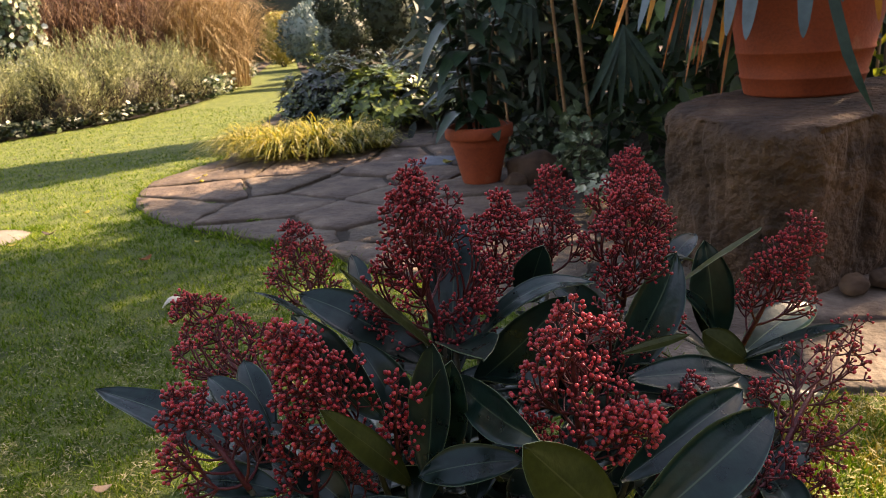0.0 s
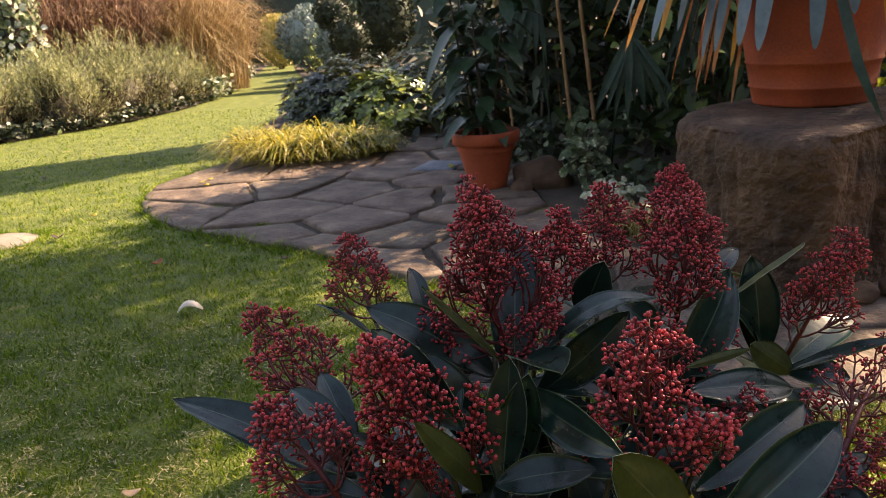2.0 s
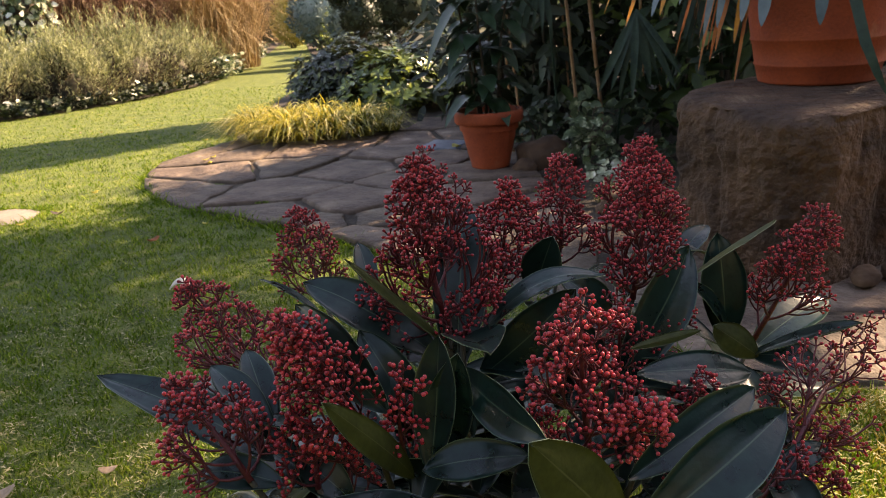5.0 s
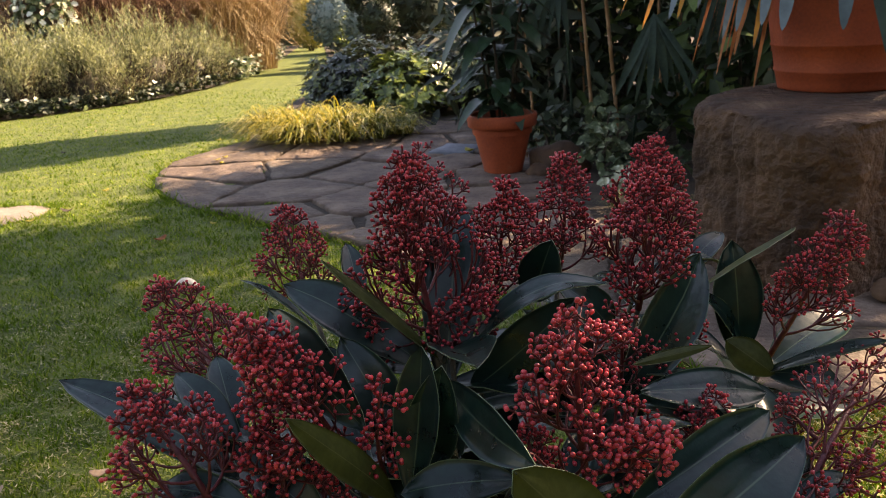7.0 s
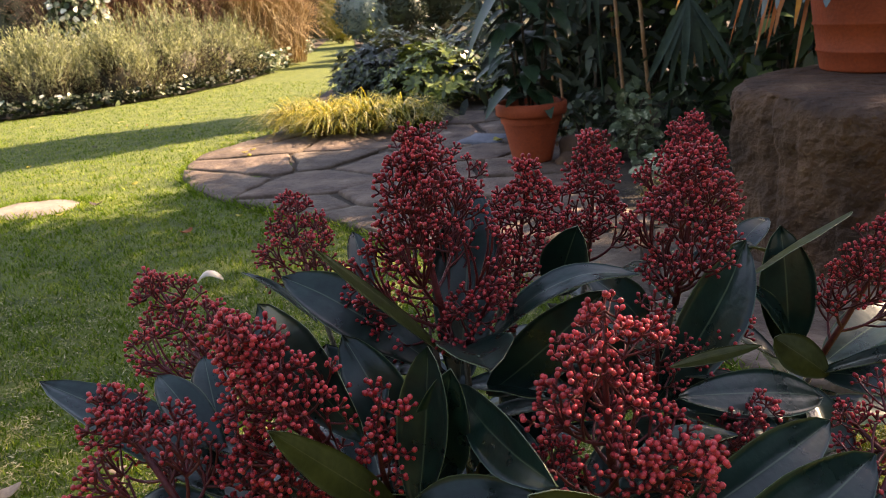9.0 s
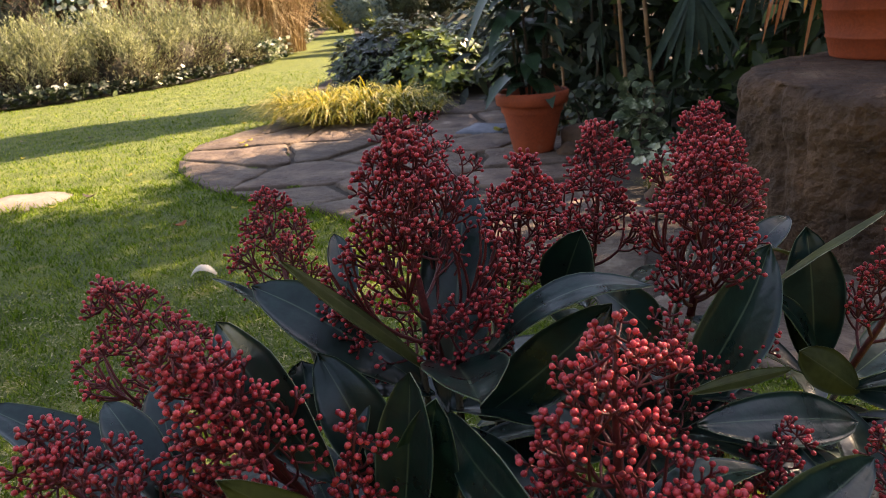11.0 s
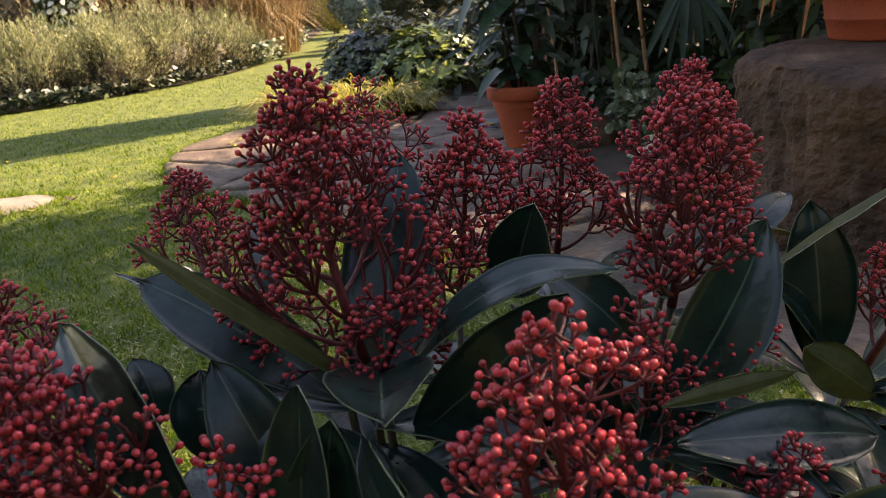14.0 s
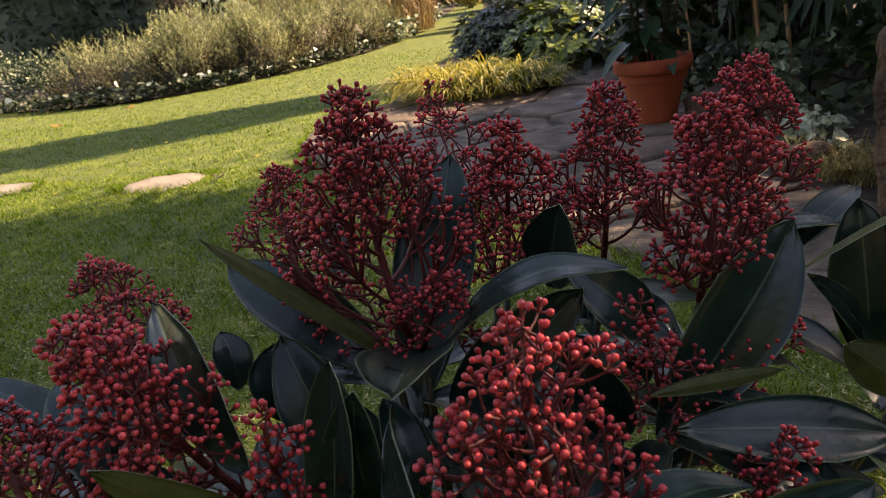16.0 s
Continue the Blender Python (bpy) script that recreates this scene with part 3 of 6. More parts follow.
# leaves round the tall middle panicle
leaf((0.090, 0.588, 0.490), (-0.013, 0.608, 0.550), 0.042, (0.24, -0.66, 0.72), 0.010, 0.15)
leaf((0.098, 0.582, 0.500), (0.038, 0.522, 0.594), 0.012, (-0.45, 0.45, -0.77), -0.003, 0.25)
leaf((-0.012, 0.665, 0.490), (-0.072, 0.682, 0.527), 0.014, (0.53, 0.03, 0.85), 0.004, 0.15)
leaf((0.106, 0.590, 0.505), (0.129, 0.492, 0.540), 0.047, (-0.10, 0.38, 0.92), 0.003, 0.32)
leaf((0.086, 0.490, 0.455), (0.096, 0.506, 0.545), 0.034, (-0.37, -0.91, 0.20), -0.004, 0.25)
leaf((0.102, 0.585, 0.476), (0.112, 0.662, 0.592), 0.050, (0.10, -0.80, 0.58), 0.006, 0.15)
leaf((0.030, 0.660, 0.510), (0.017, 0.691, 0.553), 0.022, (0.42, -0.67, 0.61), 0.004, 0.15)
leaf((0.075, 0.555, 0.440), (0.034, 0.572, 0.522), 0.040, (0.37, -0.85, 0.36), 0.008, 0.15)
leaf((0.095, 0.530, 0.445), (0.108, 0.499, 0.534), 0.036, (-0.24, -0.93, -0.29), 0.006, 0.15)
leaf((0.001, 0.573, 0.488), (-0.009, 0.583, 0.519), 0.024, (0.74, -0.53, 0.42), 0.006, 0.15)
leaf((0.022, 0.574, 0.468), (0.016, 0.594, 0.506), 0.034, (0.43, -0.78, 0.47), 0.006, 0.30)
leaf((0.051, 0.551, 0.466), (0.053, 0.577, 0.504), 0.024, (-0.05, -0.82, 0.57), 0.006, 0.20)
leaf((0.081, 0.547, 0.440), (0.061, 0.571, 0.487), 0.036, (0.52, -0.65, 0.55), 0.006, 0.30)
leaf((0.113, 0.540, 0.446), (0.091, 0.564, 0.492), 0.026, (0.62, -0.53, 0.58), 0.006, 0.20)
leaf((0.026, 0.493, 0.476), (-0.022, 0.484, 0.504), 0.020, (0.50, 0.01, 0.86), 0.004, 0.20)
# leaves under the middle panicles
leaf((0.122, 0.572, 0.512), (0.210, 0.578, 0.559), 0.029, (-0.30, -0.22, 0.93), 0.016, 0.10)
leaf((0.120, 0.580, 0.475), (0.192, 0.576, 0.544), 0.040, (-0.30, -0.94, -0.14), 0.008, 0.15)
leaf((0.182, 0.600, 0.548), (0.222, 0.606, 0.505), 0.032, (0.35, -0.80, 0.49), 0.008, 0.15)
leaf((0.166, 0.645, 0.515), (0.179, 0.612, 0.573), 0.036, (-0.38, -0.84, -0.39), 0.004, 0.15)
leaf((0.222, 0.532, 0.518), (0.272, 0.546, 0.523), 0.0085, (0.20, 0.90, -0.38), 0.003, 0.20)
leaf((0.300, 0.750, 0.490), (0.349, 0.793, 0.521), 0.026, (-0.08, -0.53, 0.85), 0.006, 0.15)
leaf((0.222, 0.585, 0.462), (0.289, 0.636, 0.553), 0.050, (0.42, -0.80, 0.38), 0.008, 0.15)
leaf((0.205, 0.600, 0.450), (0.190, 0.535, 0.540), 0.030, (0.35, -0.79, -0.51), 0.006, 0.15)
# leaves of the shoot on the paving side
leaf((0.296, 0.655, 0.520), (0.388, 0.725, 0.541), 0.024, (0.50, -0.30, -0.80), -0.003, 0.20)
leaf((0.338, 0.690, 0.442), (0.328, 0.697, 0.542), 0.043, (-0.05, -0.98, 0.10), 0.006, 0.15)
leaf((0.350, 0.695, 0.430), (0.303, 0.678, 0.507), 0.024, (0.76, -0.55, 0.34), 0.006, 0.20)
leaf((0.366, 0.700, 0.430), (0.452, 0.752, 0.456), 0.046, (-0.08, -0.33, 0.94), 0.006, 0.15)
leaf((0.352, 0.668, 0.440), (0.405, 0.598, 0.500), 0.020, (-0.66, 0.14, 0.74), 0.002, 0.20)
leaf((0.352, 0.668, 0.440), (0.403, 0.652, 0.439), 0.030, (-0.19, -0.67, 0.71), 0.006, 0.15)
leaf((0.357, 0.664, 0.440), (0.317, 0.664, 0.471), 0.030, (0.10, 0.90, -0.42), -0.004, 0.20)
leaf((0.232, 0.553, 0.488), (0.326, 0.589, 0.467), 0.033, (0.32, -0.60, 0.73), 0.006, 0.04)
# large leaves in front
leaf((0.207, 0.453, 0.473), (0.299, 0.512, 0.498), 0.031, (0.25, -0.68, 0.69), 0.006, 0.20)
leaf((0.200, 0.415, 0.458), (0.301, 0.468, 0.508), 0.042, (0.20, -0.70, 0.68), 0.008, 0.15)
leaf((0.205, 0.462, 0.430), (0.145, 0.414, 0.528), 0.046, (-0.60, 0.79, 0.06), -0.010, 0.10)
leaf((0.072, 0.513, 0.436), (0.032, 0.438, 0.541), 0.022, (-0.86, 0.50, 0.06), -0.010, 0.15)
leaf((0.030, 0.500, 0.430), (-0.159, 0.551, 0.507), 0.040, (0.26, -0.37, 0.89), 0.010, 0.15)
leaf((0.108, 0.535, 0.505), (0.157, 0.440, 0.510), 0.034, (-0.85, -0.42, 0.30), 0.006, 0.15)
leaf((0.150, 0.485, 0.470), (0.082, 0.480, 0.465), 0.030, (-0.02, -0.59, 0.80), 0.006, 0.15)
leaf((0.083, 0.505, 0.444), (0.113, 0.530, 0.480), 0.022, (-0.08, -0.79, 0.61), 0.006, 0.15)
leaf((-0.011, 0.487, 0.487), (-0.039, 0.535, 0.529), 0.025, (0.22, -0.57, 0.79), 0.006, 0.15)
leaf((-0.008, 0.478, 0.490), (-0.057, 0.515, 0.528), 0.026, (0.29, -0.45, 0.84), 0.006, 0.15)
leaf((0.000, 0.457, 0.474), (-0.055, 0.464, 0.480), 0.027, (0.04, -0.46, 0.89), 0.006, 0.15)
leaf((-0.009, 0.471, 0.481), (-0.055, 0.503, 0.480), 0.022, (-0.10, -0.12, 0.99), 0.006, 0.15)
leaf((0.037, 0.474, 0.447), (0.001, 0.484, 0.476), 0.028, (0.33, -0.69, 0.64), 0.006, 0.15)
leaf((0.309, 0.503, 0.434), (0.352, 0.519, 0.448), 0.020, (-0.13, -0.44, 0.89), 0.006, 0.15)
leaf((0.264, 0.461, 0.443), (0.297, 0.486, 0.440), 0.017, (0.17, -0.10, 0.98), 0.006, 0.15)
leaf((0.064, 0.482, 0.506), (0.002, 0.524, 0.564), 0.038, (-0.23, -0.89, 0.39), 0.004, 0.12)
leaf((0.261, 0.529, 0.465), (0.319, 0.580, 0.446), 0.026, (0.31, 0.01, 0.95), 0.006, 0.20)

# panicles, the nearest with its buds one by one
panicle((0.190, 0.496, 0.466), (0.184, 0.486, 0.575), 0.042, 165, True, swell=1.03)
panicle((0.098, 0.594, 0.507), (0.083, 0.604, 0.642), 0.043, 300, True, low=0.35)
panicle((-0.020, 0.695, 0.498), (-0.050, 0.742, 0.571), 0.029, 165)
panicle((0.136, 0.660, 0.505), (0.150, 0.645, 0.610), 0.030, 195, True)
panicle((0.190, 0.700, 0.510), (0.195, 0.707, 0.616), 0.031, 205)
panicle((0.272, 0.762, 0.514), (0.285, 0.792, 0.611), 0.038, 270)
panicle((0.244, 0.636, 0.510), (0.255, 0.642, 0.613), 0.040, 240, True)
panicle((0.363, 0.694, 0.440), (0.411, 0.688, 0.565), 0.034, 185, low=0.36)
panicle((-0.036, 0.538, 0.487), (-0.107, 0.612, 0.551), 0.036, 179, True)
panicle((0.050, 0.500, 0.475), (0.009, 0.465, 0.580), 0.036, 165, True, low=0.42, swell=0.96)
panicle((0.050, 0.500, 0.475), (0.022, 0.466, 0.568), 0.015, 40)
panicle((0.068, 0.510, 0.455), (0.076, 0.487, 0.533), 0.014, 36, swell=1.08)
panicle((-0.017, 0.450, 0.481), (-0.070, 0.480, 0.534), 0.031, 139, True)
panicle((0.194, 0.486, 0.473), (0.227, 0.453, 0.516), 0.020, 66, True, swell=1.12)
panicle((0.328, 0.516, 0.446), (0.434, 0.641, 0.479), 0.034, 88)
panicle((0.328, 0.516, 0.446), (0.367, 0.536, 0.447), 0.017, 28)
panicle((0.285, 0.473, 0.435), (0.328, 0.507, 0.452), 0.021, 45)
panicle((0.323, 0.487, 0.422), (0.354, 0.505, 0.430), 0.017, 28)
panicle((0.352, 0.566, 0.442), (0.340, 0.601, 0.451), 0.015, 24)
panicle((0.108, 0.582, 0.508), (0.132, 0.565, 0.557), 0.019, 60)
panicle((0.088, 0.588, 0.508), (0.032, 0.603, 0.537), 0.020, 66)
panicle((0.240, 0.600, 0.455), (0.285, 0.622, 0.510), 0.019, 60)
panicle((0.232, 0.540, 0.425), (0.280, 0.549, 0.486), 0.022, 77)
panicle((0.018, 0.467, 0.462), (0.008, 0.477, 0.511), 0.024, 90)
panicle((0.035, 0.481, 0.440), (0.026, 0.510, 0.467), 0.015, 40)
panicle((0.165, 0.517, 0.441), (0.158, 0.537, 0.474), 0.017, 50)
panicle((0.125, 0.680, 0.520), (0.067, 0.776, 0.613), 0.026, 103)
panicle((0.225, 0.600, 0.460), (0.218, 0.559, 0.545), 0.018, 55)

# older leaves deeper inside
lower_leaves((0.189, 0.487, 0.472), (0.178, 0.470, 0.587), 12, 1)
lower_leaves((0.097, 0.586, 0.507), (0.079, 0.625, 0.638), 12, 2)
lower_leaves((0.136, 0.660, 0.505), (0.150, 0.645, 0.610), 12, 4)
lower_leaves((0.190, 0.690, 0.510), (0.194, 0.692, 0.617), 12, 5)
lower_leaves((0.272, 0.740, 0.515), (0.280, 0.765, 0.613), 12, 6)
lower_leaves((0.240, 0.604, 0.520), (0.252, 0.603, 0.618), 12, 7)
lower_leaves((0.363, 0.694, 0.440), (0.411, 0.688, 0.565), 12, 8)
lower_leaves((-0.036, 0.538, 0.487), (-0.107, 0.612, 0.551), 12, 9)
lower_leaves((0.050, 0.500, 0.475), (0.009, 0.465, 0.584), 12, 10)
lower_leaves((-0.017, 0.433, 0.485), (-0.068, 0.459, 0.537), 12, 13)
lower_leaves((0.328, 0.516, 0.446), (0.434, 0.641, 0.479), 12, 15)
lower_leaves((0.285, 0.473, 0.435), (0.328, 0.507, 0.452), 12, 17)
lower_leaves((0.232, 0.540, 0.425), (0.280, 0.549, 0.486), 12, 23)
lower_leaves((0.018, 0.467, 0.462), (0.008, 0.477, 0.511), 12, 24)
lower_leaves((0.05, 0.63, 0.42), (0.05, 0.63, 0.52), 14, 40)
lower_leaves((0.11, 0.63, 0.41), (0.11, 0.63, 0.51), 14, 41)
lower_leaves((0.0, 0.6, 0.42), (0.0, 0.6, 0.52), 14, 42)
lower_leaves((0.1, 0.7, 0.4), (0.1, 0.7, 0.50), 14, 43)
lower_leaves((0.04, 0.56, 0.4), (0.04, 0.56, 0.50), 14, 44)
lower_leaves((0.16, 0.6, 0.41), (0.16, 0.6, 0.51), 14, 45)


# ---- pots, rock and the plants round them ----
def terracotta_pot(place, r_base, r_rim, height, rim_h, bands, label):
    pot = tagged(holder("terracotta_pot", place), label, "plant pot")
    body = Soup()
    rb = lambda z: r_base + (r_rim * 0.93 - r_base) * z / height
    prof = [(0.0, 0.004), (r_base * 0.90, 0.0), (r_base * 0.985, 0.003), (r_base, 0.010)]
    for z in bands:
        prof += [(rb(z - 0.006), z - 0.006), (rb(z) + 0.0035, z - 0.002), (rb(z) + 0.0035, z + 0.002), (rb(z + 0.006), z + 0.006)]
    z1 = height - rim_h
    prof += [(rb(z1), z1)]
    spun(body, prof, 56)
    ob = body.part("body", [M["terracotta"]], pot)
    rim = Soup()
    w = 0.028 if r_rim > 0.2 else 0.018
    spun(rim, [(rb(z1), z1), (r_rim - 0.004, z1 + 0.002), (r_rim, z1 + 0.008), (r_rim + 0.002, height - 0.008), (r_rim - 0.002, height - 0.001), (r_rim - w * 0.5, height + 0.001), (r_rim - w, height - 0.003), (r_rim - w - 0.004, height - rim_h - 0.03)], 56)
    rim.part("rim", [M["terracotta"]], pot, "rolled terracotta rim")
    soil = Soup()
    n = 28
    rs = r_rim - w
    soil.add([(0, 0, height - 0.025)] + [(rs * math.cos(6.28319 * k / n), rs * math.sin(6.28319 * k / n), height - 0.032) for k in range(n)], [(0, k + 1, (k + 1) % n + 1) for k in range(n)])
    soil.part("potting_soil", [M["soil"]], pot, "dark potting soil")
    return pot


POT = Vector((0.150, 3.44, 0.022))
terracotta_pot(POT, 0.088, 0.155, 0.262, 0.056, [], "plain orange terracotta pot standing on the paving beside ivy")
BIG = Vector((1.105, 2.335, 0.462))
terracotta_pot(BIG, 0.160, 0.265, 0.46, 0.075, [0.055, 0.125], "large banded terracotta pot standing on a stone block")


def stone_block():
    """The rough-hewn block: tapering sides with ledges, a flattish top with worn edges."""
    outline = [(0.655, 2.12), (0.735, 1.96), (0.84, 1.86), (0.95, 1.82), (1.12, 1.93), (1.45, 2.08), (1.72, 2.22), (1.80, 2.42), (1.62, 2.66), (1.05, 2.60), (0.83, 2.46), (0.71, 2.31)]
    cx, cy = 1.18, 2.25
    n = 300
    per = [Vector((*p, 0)) for p in outline]
    seg = [(per[(i + 1) % 12] - per[i]).length for i in range(12)]
    total = sum(seg)
    ring = []
    for k in range(n):
        d, i = total * k / n, 0
        while d > seg[i]:
            d -= seg[i]
            i += 1
        ring.append(per[i].lerp(per[(i + 1) % 12], d / seg[i]))
    s = Soup()
    levels = [(-0.02 + 0.0125 * i, 0.93 + 0.07 * (i / 34) ** 0.8) for i in range(35)] + [(0.417, 0.999), (0.430, 0.994), (0.441, 0.985), (0.450, 0.971), (0.456, 0.952), (0.459, 0.925), (0.460, 0.86), (0.461, 0.78), (0.461, 0.7), (0.462, 0.55), (0.462, 0.4), (0.462, 0.15)]
    for z, k in levels:
        for p in ring:
            q = Vector((cx + (p.x - cx) * k, cy + (p.y - cy) * k, z))
            out = Vector((p.x - cx, p.y - cy, 0)).normalized()
            if z < 0.455:
                low = Vector((q.x * 4.2, q.y * 4.2, z * 2.0))
                g = 0.026 * noise.noise(low) + 0.012 * noise.noise(Vector((q.x * 12, q.y * 12, z * 5))) + 0.008 * noise.noise(Vector((q.x * 30, q.y * 30, z * 22)))
                for freq, deep in ((5.0, 0.016), (11.0, 0.010)):
                    crack = abs(noise.noise(Vector((q.x * freq, q.y * freq, z * freq * 0.18 + freq))))
                    g -= deep * max(0, 0.10 - crack) / 0.10
                ledge = noise.noise(Vector((q.x * 3, q.y * 3, 9))) * 0.12 + 0.30
                g += 0.005 if z > ledge else -0.004
                q += out * g
            else:
                q.z += 0.006 * noise.noise(Vector((q.x * 9, q.y * 9, 2))) + 0.003 * noise.noise(Vector((q.x * 31, q.y * 31, 5)))
            q.z *= 1 - 0.05 * min(1.0, max(0.0, (2.16 - q.y) / 0.32))
            s.v.append(tuple(q))
            s.uv.append((0.5, 0.5))
    for i in range(len(levels) - 1):
        for k in range(n):
            s.f.append((i * n + k, i * n + (k + 1) % n, (i + 1) * n + (k + 1) % n, (i + 1) * n + k))
            s.m.append(0)
    s.f.append(tuple((len(levels) - 1) * n + k for k in range(n)))
    s.m.append(0)
    return tagged(s.part("stone_block", [M["rock"]]), "rough-hewn brown sandstone block used as a plinth beside the paving", "stone block")


stone_block()


def boulder(place, size, seed, label):
    v, f = ico(4)
    s = Soup()
    out = []
    for x, y, z in v:
        p = Vector((x, y, z))
        k = 1 + 0.28 * noise.noise(p * 1.1 + Vector((seed, 0, 0))) + 0.10 * noise.noise(p * 3.1 + Vector((0, seed, 0)))
        out.append((place[0] + x * k * size[0], place[1] + y * k * size[1], max(place[2] + z * k * size[2], place[2] - size[2] * 0.4)))
    s.add(out, f)
    return tagged(s.part("boulder", [M["boulder"]]), label, "stone", group="stones behind the pot")


boulder((0.40, 3.42, 0.05), (0.13, 0.09, 0.10), 3, "rounded brown boulder half hidden by ivy")
boulder((0.30, 3.34, 0.03), (0.05, 0.045, 0.04), 8, "small reddish stone beside the terracotta pot")
boulder((0.60, 2.62, 0.03), (0.09, 0.07, 0.06), 5, "small brown stone at the bed's edge")
for i_, (bx, by) in enumerate([(1.14, 1.86), (1.22, 1.88), (1.33, 1.90), (1.05, 1.83), (1.28, 1.82)]):
    boulder((bx, by, 0.035), (0.035, 0.03, 0.03), 20 + i_, "grey-brown pebble at the foot of the stone block")


def potted_shrub():
    """Upright stems with large drooping evergreen leaves."""
    rnd = random.Random(21)
    bush = tagged(holder("potted_evergreen", POT + Vector((0, 0, 0.23))), "leafy evergreen shrub with large dark glossy leaves in a terracotta pot", "shrub")
    for k in range(6):
        a = k * 1.05 + 0.3
        st = Soup()
        low = Vector((0.04 * math.cos(a), 0.04 * math.sin(a), -0.01))
        top = Vector((0.17 * math.cos(a), 0.17 * math.sin(a), rnd.uniform(0.55, 0.95)))
        pts = curve(low, top, (0, 0, 0.05), 7, 0.006, rnd)
        tube(st, pts, [0.008 - 0.0008 * i for i in range(7)], 6)
        st.part("stem", [M["bark"]], bush)
        fo = Soup()
        for j in range(17):
            t = 0.10 + 0.9 * j / 16
            i0 = min(5, int(t * 6))
            p = pts[i0].lerp(pts[i0 + 1], min(1, t * 6 - i0))
            b = j * 2.4 + k
            d = Vector((math.cos(b), math.sin(b), rnd.uniform(-0.35, 0.35))).normalized()
            ln = rnd.uniform(0.10, 0.165)
            side = d.cross(Vector((0, 0, 1))).normalized()
            arc = [p + d * (ln * q) - Vector((0, 0, 1)) * (ln * 0.45 * q * q) for q in (0, 0.15, 0.35, 0.55, 0.75, 0.9, 1.0)]
            strip(fo, arc, [0.002, 0.35 * ln * 0.5, 0.46 * ln * 0.5, 0.46 * ln * 0.5, 0.36 * ln * 0.5, 0.18 * ln * 0.5, 0.002], side, 0, 0.25)
        fo.part("foliage", [M["broad"]], bush, "large glossy dark green leaves")
    # the great lower leaves that hang out over the rim
    fo = Soup()
    for (dx, dy, z, ln, dr) in ((-0.9, -0.3, 0.20, 0.20, 0.6), (-0.75, -0.55, 0.10, 0.19, 0.9), (-1.0, 0.2, 0.30, 0.22, 0.7), (-0.6, -0.7, 0.36, 0.20, 1.0), (0.3, -0.9, 0.08, 0.13, 0.4), (0.8, -0.5, 0.14, 0.15, 0.5), (-0.1, -1.0, 0.16, 0.14, 0.7), (-0.85, -0.45, 0.50, 0.24, 1.4), (0.6, -0.75, 0.30, 0.16, 0.9), (-0.4, -0.9, 0.05, 0.12, 0.1)):
        d = Vector((dx, dy, 0.25)).normalized()
        p = Vector((dx * 0.06, dy * 0.06, z))
        side = d.cross(Vector((0, 0, 1))).normalized()
        arc = [p + d * (ln * q) - Vector((0, 0, 1)) * (ln * dr * q * q) for q in (0, 0.12, 0.3, 0.5, 0.7, 0.88, 1.0)]
        strip(fo, arc, [0.002, 0.13 * ln, 0.20 * ln, 0.22 * ln, 0.18 * ln, 0.10 * ln, 0.002], side, 0, 0.2)
    fo.part("lower_foliage", [M["broad"]], bush)


potted_shrub()


